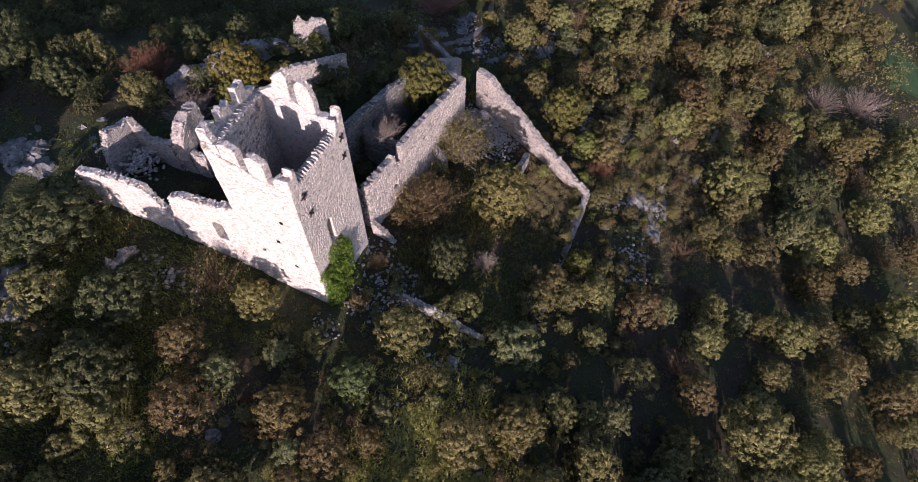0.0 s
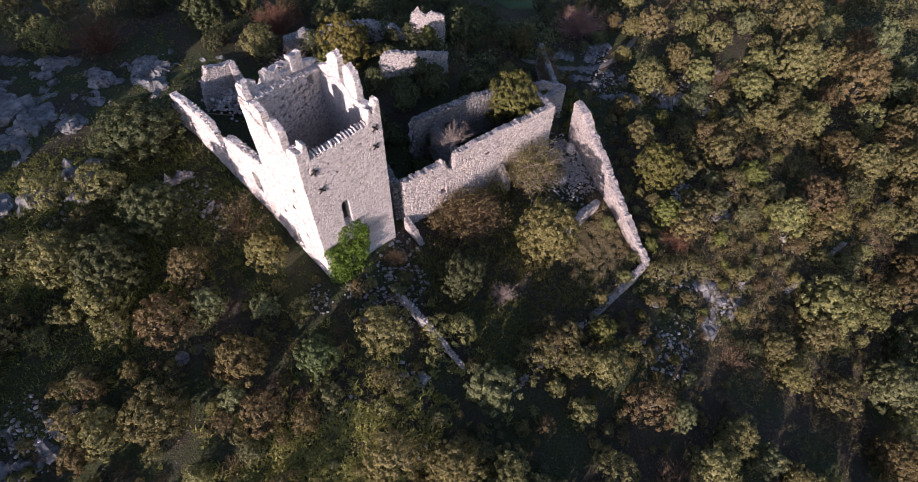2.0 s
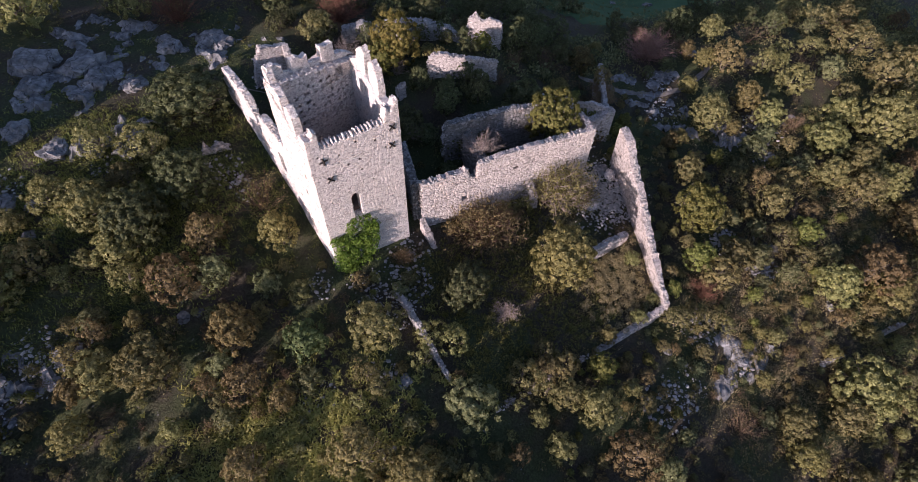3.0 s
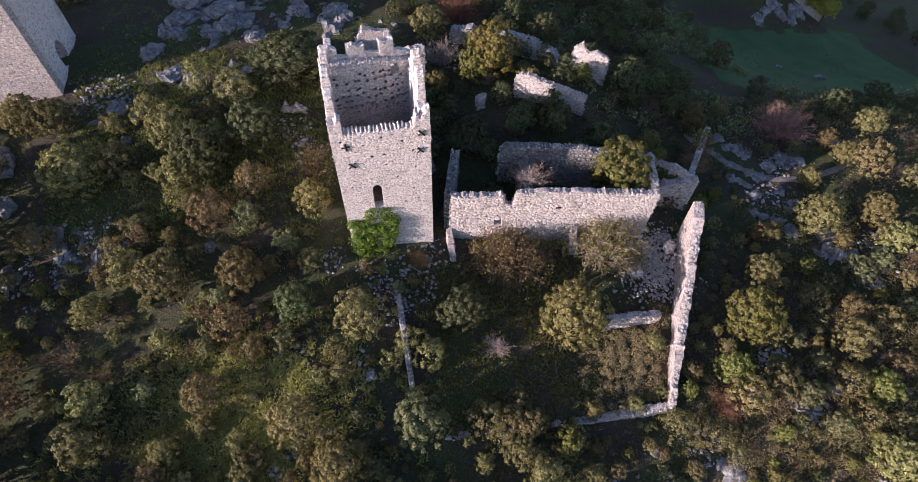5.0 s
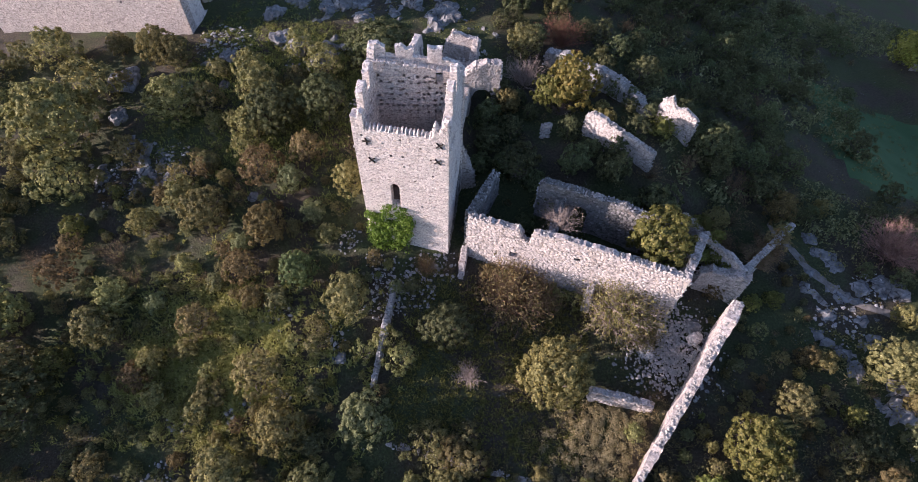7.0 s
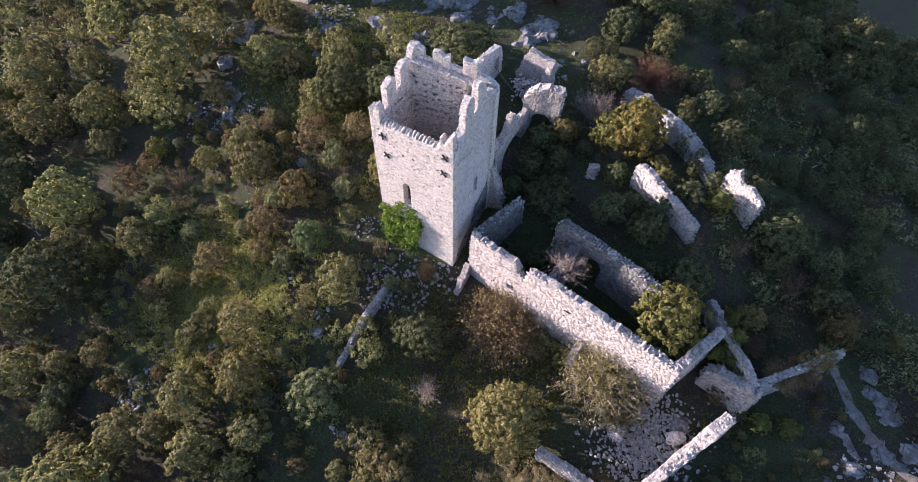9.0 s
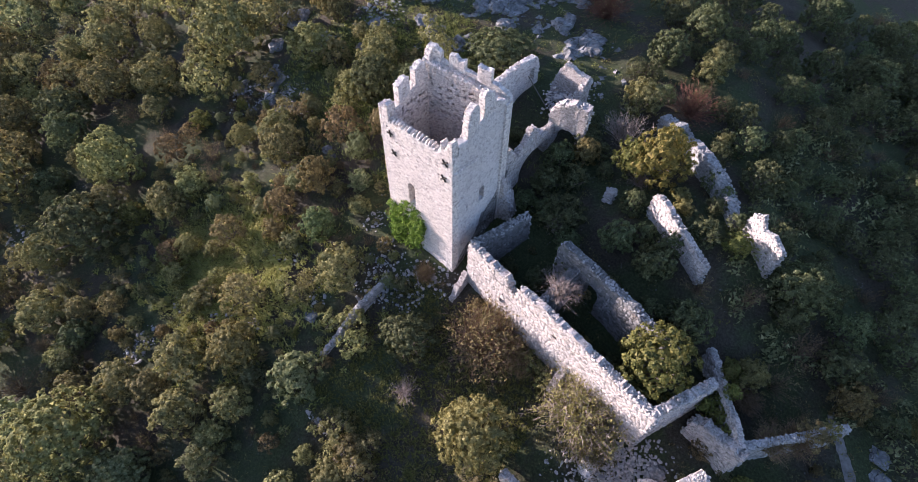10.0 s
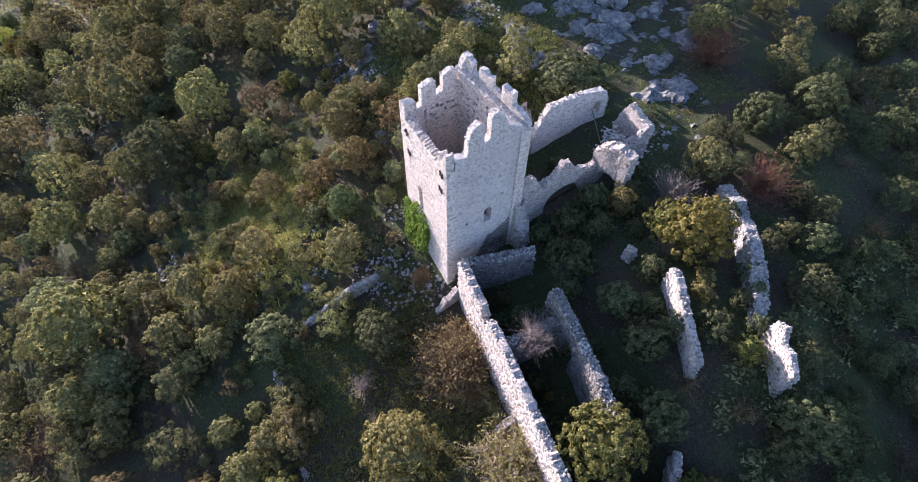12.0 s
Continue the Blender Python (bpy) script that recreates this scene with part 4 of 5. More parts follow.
# two large blocks of masonry that fell inside the court gate
for x, y, z, size in ((51.9, 13.9, 0.5, (1.5, 1.0, 0.8)), (47.4, 12.2, 0.2, (1.4, 1.2, 0.8))):
    vs, fs = stone_shape(rng, size, 3)
    block = tagged(part("fallen_masonry", mesh_of("fallen_masonry", vs, fs, STONE)), "fallen lump of pale masonry in the rubble", "masonry block", "fallen blocks")
    block.matrix_basis = Matrix.LocRotScale((x, y, land(x, y) + z), Euler((0.25, 0.3, 0.5 * x)), None)
# rubble fallen inside the court gate
items = []
for _ in range(1500):
    px, py = rng.gauss(49.7, 1.9), rng.gauss(12.6, 2.0)
    s = rng.choice((0.13, 0.15, 0.18, 0.22, 0.3))
    items.append((rng.choice(SHAPES), turned((px, py, land(px, py) + rng.uniform(0.02, 0.3)), s, rng)))
tagged(part("rubble", mesh_of("rubble", *joined(items), CAP_STONE)), "fallen pale wall stones heaped inside the court", "rubble", kind="stuff")


def outcrop(cx, cy, rx, ry, seed, rise=0.5, cover=0.0):
    """Bare bedrock breaking through the turf: a stepped, cracked sheet that dips into the ground at its ragged rim."""
    step = 0.42
    nx, ny = int(2 * rx / step), int(2 * ry / step)
    verts, faces, index = [], [], {}
    for j in range(ny + 1):
        for i in range(nx + 1):
            x, y = cx - rx + i * step, cy - ry + j * step
            rim = 1 - math.hypot((x - cx) / rx, (y - cy) / ry)
            lump = noise.noise((x * 0.32, y * 0.32, seed)) + 0.5 * noise.noise((x * 0.8, y * 0.8, seed + 3))
            lift = min(0.9, 2.0 * rim) + 1.3 * lump - cover - 0.3
            if lift < -0.45:
                continue
            cell = noise.cell((x * 0.5 + 0.8 * lump, y * 0.5 + 0.5 * x, seed)) * 0.4 + noise.cell((x * 1.2 + 0.7 * y, y * 1.2 + lump, seed)) * 0.22
            index[i, j] = len(verts)
            verts.append((x + 0.12 * noise.noise((x * 3, y * 3, 1)), y + 0.12 * noise.noise((x * 3, y * 3, 7)), land(x, y) + 0.6 * rise * lift + (cell if lift > 0 else 0)))
    for (i, j) in index:
        q = [(i, j), (i + 1, j), (i + 1, j + 1), (i, j + 1)]
        if all(k in index for k in q):
            faces.append([index[k] for k in q])
    tagged(part("rock_outcrop", mesh_of("rock_outcrop", verts, faces, ROCK)), "bare cracked limestone bedrock showing through the turf", "rock outcrop", kind="structure")


for n, (cx, cy, rx, ry, rise, cover) in enumerate(((7, 51, 10, 6, 0.35, 0.55), (19, 50, 8, 5, 0.35, 0.75), (26.5, 46.5, 3, 3, 0.25, 0.8), (6, 41, 6, 3, 0.5, 0.5), (-8, 24, 8, 4, 0.4, 0.5), (-6, 34, 5, 5, 0.4, 0.6), (68, 24, 7, 5, 0.4, 0.5),
                                                    (50, -9, 6, 4, 0.3, 0.55), (60, -3, 5, 4, 0.3, 0.6), (74, 10, 7, 5, 0.3, 0.6), (67, 17, 4, 5, 0.5, 0.5), (12, 59, 8, 5, 0.4, 0.5), (103, 66, 9, 3, 0.5, 0.4))):
    outcrop(cx, cy, rx, ry, 60 + n, rise, cover)


def boulder(x, y, r):
    vs, fs = stone_shape(rng, (2 * r, 1.7 * r, 1.1 * r), 3)
    vs = [v * (1 + 0.22 * noise.noise(v * 1.3 / r + Vector((x, y, 0))) + 0.1 * noise.noise(v * 4 / r + Vector((x, y, 9)))) for v in vs]
    m = Matrix.LocRotScale((x, y, land(x, y) - 0.12 * r), Euler((rng.uniform(-0.2, 0.2), rng.uniform(-0.2, 0.2), rng.uniform(0, 6.28))), None)
    ob = part("boulder", mesh_of("boulder", vs, fs, ROCK))
    ob.matrix_basis = m
    return tagged(ob, "pale weathered limestone boulder in the grass", "boulder", "boulders on the slope")


for x, y, r in BOULDER_1 + BOULDER_2 + [(95.7, 52.9, 0.8), (100.9, 48.5, 1.1), (8.1, 38.5, 1.3), (9.2, 40.0, 1.2), (2.4, 41.6, 1.5), (-14.2, 29.6, 1.5)]:
    boulder(x, y, 0.72 * r)


# ---------------------------------------------------------------- plants
def stick(verts, faces, p, q, r0, r1):
    way = (q - p).normalized()
    u = way.orthogonal().normalized()
    v = way.cross(u)
    n = len(verts)
    for c, r in ((p, r0), (q, r1)):
        for k in range(3):
            a = 2.094 * k
            verts.append(c + u * (r * math.cos(a)) + v * (r * math.sin(a)))
    faces += [(n + k, n + (k + 1) % 3, n + 3 + (k + 1) % 3, n + 3 + k) for k in range(3)]


def limbs(rnd, count, height, reach, r0, base=3):
    """Stems rising from the foot and forking towards the crown."""
    verts, faces = [], []
    for _ in range(base):
        a = rnd.uniform(0, 6.28)
        p = Vector((rnd.uniform(-0.06, 0.06), rnd.uniform(-0.06, 0.06), -0.25))
        q = Vector((0.2 * math.cos(a), 0.2 * math.sin(a), height * 0.45))
        stick(verts, faces, p, q, r0, r0 * 0.7)
        for _ in range(count):
            b = a + rnd.uniform(-1.6, 1.6)
            s = q + Vector((reach * 0.5 * math.cos(b), reach * 0.5 * math.sin(b), height * rnd.uniform(0.15, 0.4)))
            e = s + Vector((reach * 0.4 * math.cos(b + 0.4), reach * 0.4 * math.sin(b + 0.4), height * rnd.uniform(0.0, 0.3)))
            stick(verts, faces, q, s, r0 * 0.6, r0 * 0.35)
            stick(verts, faces, s, e, r0 * 0.35, r0 * 0.12)
    return verts, faces


def leafy(name, label, category, kind, seed, clumps=104, leaves=40, leaf=0.046, squash=1.08, tall=1.0, gap=0.0, heart=420, lobes=0.15):
    """A shrub or small tree of crown radius 1 m: stems, an upright crown of ragged leaf sprays down to the ground, larger leaves in its heart."""
    rnd = random.Random(seed)

    def edge(d):
        return 0.93 + lobes * noise.noise(d * 1.6 + Vector((seed, 0, 0))) + 0.13 * noise.noise(d * 3.6 + Vector((0, 0, seed)))

    def place(d, r):
        """A point of the crown, which narrows towards its top."""
        taper = 1.0 - 0.2 * max(0.0, d.z)
        return Vector((d.x * r * taper, d.y * r * taper, tall + d.z * r * squash))

    verts, faces, tufts = [], [], 0
    while tufts < clumps:
        d = Vector((rnd.gauss(0, 1), rnd.gauss(0, 1), rnd.gauss(0.25, 0.95))).normalized()
        if d.z < -0.8 or noise.noise(d * 2.6 + Vector((0, seed, 0))) < gap - 0.5:
            continue
        tufts += 1
        r = edge(d) * (rnd.uniform(0.88, 1.05) if rnd.random() < 0.85 else rnd.uniform(0.65, 0.88))
        c, reach = place(d, r), rnd.uniform(0.55, 1.2) * 1.45 / math.sqrt(clumps)
        for _ in range(leaves):
            e = (d * 0.9 + Vector((rnd.gauss(0, 0.8), rnd.gauss(0, 0.8), rnd.gauss(0.25, 0.8)))).normalized()
            p = c + e * reach * rnd.uniform(0.4, 1.12)
            up = (e * 0.8 + d * 0.3 + Vector((rnd.gauss(0, 0.3), rnd.gauss(0, 0.3), rnd.gauss(0, 0.3)))).normalized()
            u = up.cross(Vector((rnd.gauss(0, 1), rnd.gauss(0, 1), rnd.gauss(0, 1)))).normalized()
            w, l, n = up.cross(u), leaf * rnd.uniform(0.55, 1.5), len(verts)
            verts += [p - u * l - w * l * 0.6, p - u * l + w * l * 0.6, p + u * l]
            faces.append((n, n + 1, n + 2))
    for _ in range(heart * 2):
        d = Vector((rnd.gauss(0, 1), rnd.gauss(0, 1), rnd.gauss(0.1, 0.9))).normalized()
        p, n = place(d, edge(d) * rnd.uniform(0.55, 0.8)), len(verts)
        u = d.cross(Vector((rnd.gauss(0, 1), rnd.gauss(0, 1), rnd.gauss(0, 1)))).normalized()
        w = d.cross(u)
        verts += [p - u * 0.06 - w * 0.05, p - u * 0.06 + w * 0.05, p + u * 0.08]
        faces.append((n, n + 1, n + 2))
    ob = tagged(new(name), label, category)
    part("trunk", mesh_of("trunk", *limbs(rnd, 4, tall * 1.25, 0.8, 0.05), BARK), ob)
    part("crown", mesh_of("crown", verts, faces, LEAF[kind]), ob)
    return ob


def twiggy(name, label, category, kind, seed, stems=120, leaves=0, tall=1.35, droop=0.06, foliage="russet"):
    """A bare bush of radius 1 m: arching stems with side twigs."""
    rnd = random.Random(seed)
    verts, faces, tips = [], [], []
    for _ in range(stems):
        a, lean = rnd.uniform(0, 6.28), abs(rnd.gauss(0.7, 0.5))
        p = Vector((rnd.gauss(0, 0.12), rnd.gauss(0, 0.12), -0.1))
        d = Vector((math.cos(a) * lean, math.sin(a) * lean, 1)).normalized()
        step = tall * rnd.uniform(0.6, 1.0) / 4
        for k in range(4):
            q = p + d * step
            stick(verts, faces, p, q, 0.0085 - 0.0015 * k, 0.007 - 0.0015 * k)
            if k:
                for _ in range(3):
                    e = Vector((rnd.gauss(d.x, 0.6), rnd.gauss(d.y, 0.6), rnd.gauss(d.z, 0.5))).normalized()
                    w, n = e.orthogonal().normalized() * 0.0065, len(verts)
                    verts += [q - w, q + w, q + e * rnd.uniform(0.12, 0.34)]
                    faces.append((n, n + 1, n + 2))
                    tips.append(q + e * 0.2)
            p, d = q, (d + Vector((rnd.gauss(0, 0.14), rnd.gauss(0, 0.14), rnd.gauss(-droop, 0.1)))).normalized()
    ob = tagged(new(name), label, category)
    part("branchwork", mesh_of("branchwork", verts, faces, TWIG[kind]), ob)
    if leaves:
        part("foliage", mesh_of("foliage", *leaf_cloud(rnd, [(p, 0.08) for p in rnd.sample(tips, leaves)], 3, 0.03), LEAF[foliage]), ob)
    return ob


SPOTS_OLIVE_1 = [(-71.5, -3, 3.8), (-61.8, 1.9, 4.1), (-61.1, 18.5, 1.9), (-59.9, 6.9, 3.6), (-53.4, -4.6, 3.9), (-51.4, 1.3, 3.9), (-47.8, 19.2, 2.1), (-44, 12.3, 2.1), (-39.4, -4.8, 4), (-38.7, 0.6, 3.1), (-38.4, -10.9, 3.9), (-37, 16.5, 3.3), (-32.2, 21, 2.5), (-29.3, 11.4, 3.2), (-27.5, -5.5, 4.2), (-23.8, 16.1, 3.1), (-23.4, 2.4, 1.6), (-22.2, 22.1, 1.9), (-20.4, -3.2, 1.7), (-17.8, 24.9, 4.5), (-16.9, 37.6, 1.6), (-15.8, 4.3, 3.6), (-13.7, -7.7, 2.6), (-11.9, 0.9, 2.8), (-10.7, -18, 3.2), (-8.4, 9.2, 1.1), (-8.4, 36.2, 2), (-8, -11.6, 2.4), (-6.5, 29.6, 3.1), (-4.9, 8.4, 2), (-4.8, 5.3, 2.3), (-4.1, -8.3, 1.6)]
SPOTS_OLIVE_2 = [(-3.1, 35.5, 1.3), (-1.8, 19.7, 2), (-0.8, -5.8, 1.4), (1.4, 12.8, 1.1), (1.8, 17.7, 2.5), (3, 0.8, 1.3), (3.2, 32.4, 2.7), (3.9, 27.8, 2.2), (4.9, -22, 2.5), (7.3, -10, 2.3), (7.4, 31.4, 1.7), (7.5, 0.1, 1.3), (8, -16.4, 4.7), (10.8, -8.2, 2), (11.4, -4.4, 2.4), (15.1, -18.7, 2.8), (15.1, 17.4, 1.2), (15.9, -7.6, 2.4), (18.8, 11, 2.4), (19, -15.2, 1.9), (19.1, -3.8, 2), (19.5, -6.8, 1.8), (25.1, -30, 3), (26.2, -23.6, 3.4), (27.7, -5.6, 1.4), (27.7, -2.3, 0.9), (28.9, -32.2, 1.9), (30.9, -2.4, 1.7), (31.6, 44.3, 2.3), (32.5, -4.7, 2), (33.5, -17.3, 2.3), (34.3, -26.4, 2)]
SPOTS_OLIVE_3 = [(35, 53.4, 2.1), (36.4, -44.9, 2.1), (37.9, -17.9, 2.1), (40.6, 45.6, 1.3), (40.8, -28.6, 2.7), (43.2, -46.3, 2.2), (43.5, -32.8, 2.4), (47.5, -42.8, 2.3), (50.2, -17, 1.9), (54, -46.9, 3.2), (55.4, -19.4, 2.2), (56.8, -1.5, 1.9), (58, 2.9, 1.7), (58.8, -33.6, 3.3), (59.1, -19.3, 3.8), (60.1, 9, 1.8), (64.1, -10.2, 2.4), (65.4, 0.4, 2), (69.7, -42.8, 3.1), (69.7, 13.9, 2.6), (75.5, -0.5, 2), (76.2, 9.4, 1.9), (78.4, -47.5, 3.7), (79.7, 2.9, 2.4), (81.5, -1.5, 2.2), (81.6, -5.2, 2.6), (82.3, -14.4, 2.8), (84.9, 4.6, 2.1), (85, 26, 2), (87.9, -50, 3), (87.9, 0, 3.6), (88.7, -19.6, 3)]
SPOTS_OLIVE_4 = [(96.7, -15.9, 2.7), (106.3, -15.9, 2.8), (106.9, -28.2, 3.4), (108.8, -21.6, 3.6), (111.8, -36.8, 4.2), (120.5, -27.9, 4)]
SPOTS_YELLOW_1 = [(-40.5, 8.5, 2.5), (-11.1, 37.1, 2.4), (-5, 16.4, 1.7), (-3.7, 19.9, 1.4), (1.5, 3.5, 1.5), (4.6, 5, 1.2), (8.8, 16.7, 2.2), (9.4, 10.1, 1.3), (15.6, -0.6, 2.5), (16.1, 22.9, 1.9), (21.2, -15.9, 2.1), (29.4, -37.5, 1.9), (30.8, 35, 1.5), (38.7, -0.2, 1), (38.9, 7.9, 3.3), (39.8, -24.8, 1.7), (40.9, 35.4, 0.9), (41.7, 34.3, 0.9), (48.7, -19.5, 1.9), (51.3, -33.1, 2.7), (53.7, 25.8, 1.5), (61.2, 29.4, 1.8), (62.2, 13.7, 1.2), (63.5, 13.5, 1.2), (66.9, 32.1, 1.1), (69.7, -14.2, 2.4), (71.3, 10.8, 1.1), (72.4, 19.5, 1.3), (74.3, -25.8, 2.8), (76.4, 13.2, 2.1), (78.1, 24.8, 1.3), (78.4, 21.8, 1.7)]
SPOTS_YELLOW_2 = [(81, -10.3, 2.6)]
SPOTS_DARK_1 = [(-32.9, 5.6, 3.3), (-27.7, 3.7, 3), (-23.7, -1.7, 2.2), (-10.4, -2.6, 4.3), (-1.8, -10.6, 1.8), (0.1, -12.6, 1.5), (6.1, 29.3, 3), (11.3, 30.8, 2.8), (28.5, 10.6, 2.6), (29.8, 52.8, 2.5), (31.1, 59.9, 2.6), (33.1, 27.7, 2.2), (38.5, 69.4, 2.4), (38.6, 28.3, 1.8), (42.6, 27.8, 1.9), (47.5, 25.4, 2.1), (49.8, -39.5, 2), (52, 22.5, 1.4), (53.7, 31.8, 1.5), (53.7, 34.4, 2.7), (59.4, 31.5, 2.1), (66.4, 6.6, 1.5), (84.6, 31.5, 2.3)]
SPOTS_BROWN_1 = [(-51.2, 13.3, 3), (-23.8, 11, 2.6), (-9.7, 9.4, 1.3), (-6.8, 13, 2.2), (-3.9, 11.1, 1.8), (-2.7, 4.9, 1.5), (3.4, 11.8, 1.3), (13.3, -11.7, 1.7), (16, 26.9, 2.9), (29.4, -15.3, 2.7), (44.8, -14.1, 2.4), (47.4, 7.8, 1.6), (50.5, 30.8, 1.9), (55.8, 27.2, 2.2), (56, 30.9, 2.3), (64.3, -47.2, 3.3), (78.7, 7, 2.1)]
SPOTS_RUSSET_1 = [(-11.9, 10.4, 1.8), (-11.8, 13.2, 1.3), (-10.3, 24.3, 1.8), (-3, 22, 1.3), (-0.6, 22.8, 1.2), (0.5, 1.9, 1.5), (5, 7.1, 1.8), (6.4, 23.1, 2.2), (7.6, 12.8, 1.8), (10.4, 25.8, 1.9), (12.5, 3.3, 2.2), (26.6, -16.9, 2.1), (30.7, 0.5, 1.5), (32.3, -0.2, 1.6), (32.8, -9.9, 2.4), (40.2, -36.5, 2.4), (49.1, 1.3, 1), (53.4, -2.1, 2), (58.8, -39.6, 2.3), (67.6, 3.5, 1.4), (69.7, -11.5, 3), (69.8, 1.7, 1.7), (70.6, -26.1, 2.3), (75.1, -37, 2), (80, 19.6, 2.2), (80.3, -38.9, 2.7), (83, -41.9, 2.9), (87.6, -23.1, 2.5), (95.6, -7.4, 3.9), (95.9, -2.5, 2.3)]
SPOTS_SPARSE_1 = [(-48.1, 6.7, 3.3), (3.1, 25.9, 1.4), (7, 3.4, 1), (8.1, 1.3, 1.7), (14.5, 2, 1), (16.2, 8.4, 1.1), (16.9, 6.8, 1.3), (20.4, -19.2, 2.1), (21.3, 7.1, 1.3), (23, 8.5, 1.6), (24.6, 7.1, 1.7), (25.9, -10.7, 2.1), (28.6, 1.1, 1.8), (29.6, -0.8, 1.4), (31.6, 1.9, 1.3), (46, -3.1, 1.8), (49.4, -4.8, 1.4), (63.5, -2.8, 1.8), (63.6, -5.6, 1.6), (117, -44.9, 4)]
SPOTS_SAGE_1 = [(-0.4, 24.1, 1.2), (-0.1, 8.7, 1.2), (5.2, 11.5, 1), (6.7, 15.4, 1.2), (9.6, 22.5, 1.5), (12.1, 10.3, 1.3), (13, 19.4, 1.3), (15.2, -14.1, 2.6), (18.3, -1, 1.3), (20.3, -8.7, 2), (22.9, 1.4, 2.4), (35.2, -12.8, 1.5), (38.4, -21.3, 1.8), (58, -29.3, 3.1), (58.7, -3.1, 1.5), (60.9, -6.1, 1.3), (61.6, -0.4, 1.1), (73.6, 7.8, 1.5)]
SPOTS_FRESH_1 = [(13.3, 13, 1.9)]
SPOTS_BRIGHT_1 = [(-41.7, 13.2, 1.4), (-12.7, 15.4, 1.5), (-7.9, 2.1, 1.7), (35.6, -2.5, 1.6), (47.2, 33.3, 1.3), (52.4, 25.1, 1.2), (52.8, 0.5, 1.8), (56.3, 4.5, 2.9), (66.4, -4.1, 1.8)]
SPOTS_PALE_1 = [(31.1, 7.1, 1.3), (32.4, 40, 2.6), (36.7, 35.4, 1.5), (89.9, -35.2, 4.2), (93.4, -42.6, 4)]
SPOTS_RED_1 = [(19.4, 56.9, 2.8), (36, 47.6, 2.2), (50.9, -2.1, 1.3)]
CLASSES = ((1.4, 54, 36, 0.062), (2.4, 108, 44, 0.046), (9.0, 220, 46, 0.034))      # largest radius, clumps, leaves in each, leaf size


def sizes(name, label, category, kind, seed, copies=2, share=1.0, **more):
    """One set of plants for each class of size, with finer leaves in the larger crowns."""
    return [[leafy(name, label, category, kind, seed + 10 * c + n, int(clumps * share), leaves, leaf, **more) for n in range(copies)] for c, (_, clumps, leaves, leaf) in enumerate(CLASSES)]


PLANTS = {
    "olive": sizes("shrub", "rounded olive-green evergreen shrub on the slope", "shrub", "olive", 100, 3),
    "dark": sizes("evergreen_bush", "dense dark green evergreen bush", "bush", "dark", 140, squash=0.98),
    "yellow": sizes("small_tree", "small tree with yellowing autumn leaves", "tree", "yellow", 180, lobes=0.1),
    "orange": sizes("orange_tree", "small tree with orange-yellow autumn leaves", "tree", "orange", 200, 1),
    "russet": sizes("autumn_shrub", "shrub in faded russet and olive leaf", "shrub", "russet", 220, share=0.85, heart=130),
    "sparse": sizes("open_shrub", "open shrub with sparse leaves on grey stems", "shrub", "olive", 260, share=0.6, squash=0.85, tall=0.85, gap=0.2, heart=60, lobes=0.3),
    "sage": sizes("sage_green_tree", "small grey-green tree with a round crown", "tree", "sage", 300, lobes=0.12),
    "hedge": [[leafy("hedge_tree", "hedge tree along the lane, its yellow-green brightened as if sunlit", "tree", "hedge", 330 + n, 120, 20, 0.045) for n in range(2)]],
    "fresh": sizes("bay_green_tree", "small round tree in fresh green leaf", "tree", "fresh", 320, 1, lobes=0.1),
    "bright": sizes("green_shrub", "leafy yellow-green shrub catching the sun", "shrub", "bright", 340),
    "brown": [[twiggy("brown_thicket", "tangled thicket of bare brown stems", "thicket", "brown", 380 + n, 55, 150) for n in range(2)]],
    "bramble": [[twiggy("bramble_thicket", "dense reddish-brown thicket against the wall", "thicket", "bramble", 386, 330, 1100, 1.15)]],
    "broom": [[twiggy("broom_bush", "dense tan-green broom bush against the wall", "bush", "pale", 388, 300, 2300, 1.2, 0.06, "yellow")]],
    "pale": [[twiggy("bare_bush", "leafless bush of pale grey-brown twigs", "bush", "pale", 390 + n, 170) for n in range(2)]],
    "rosy": [[twiggy("rosy_bush", "large leafless bush of pinkish-brown twigs", "bush", "rosy", 396, 330, 0, 1.25, 0.1)]],
    "red": [[twiggy("reddish_bush", "bare bush with reddish twigs", "bush", "red", 400 + n, 230, 200, 1.7) for n in range(2)]],
    "wood": [[leafy("maquis_shrub" if n < 2 else "round_shrub", "olive-green shrub in the thick maquis of the hillside", "shrub", "olive", 410 + n, 88, 36, 0.051, 0.9 + 0.1 * n, heart=160) for n in range(4)]],
    "wood_dark": [[leafy("evergreen_bush", "dark evergreen bush in the thick maquis, also put where shade lies", "bush", "dark", 420 + n, 88, 36, 0.051, heart=160) for n in range(2)]],
    "wood_sage": [[leafy("sage_green_tree", "grey-green small tree in the thick maquis", "tree", "sage", 430 + n, 88, 36, 0.051, heart=160) for n in range(2)]],
}
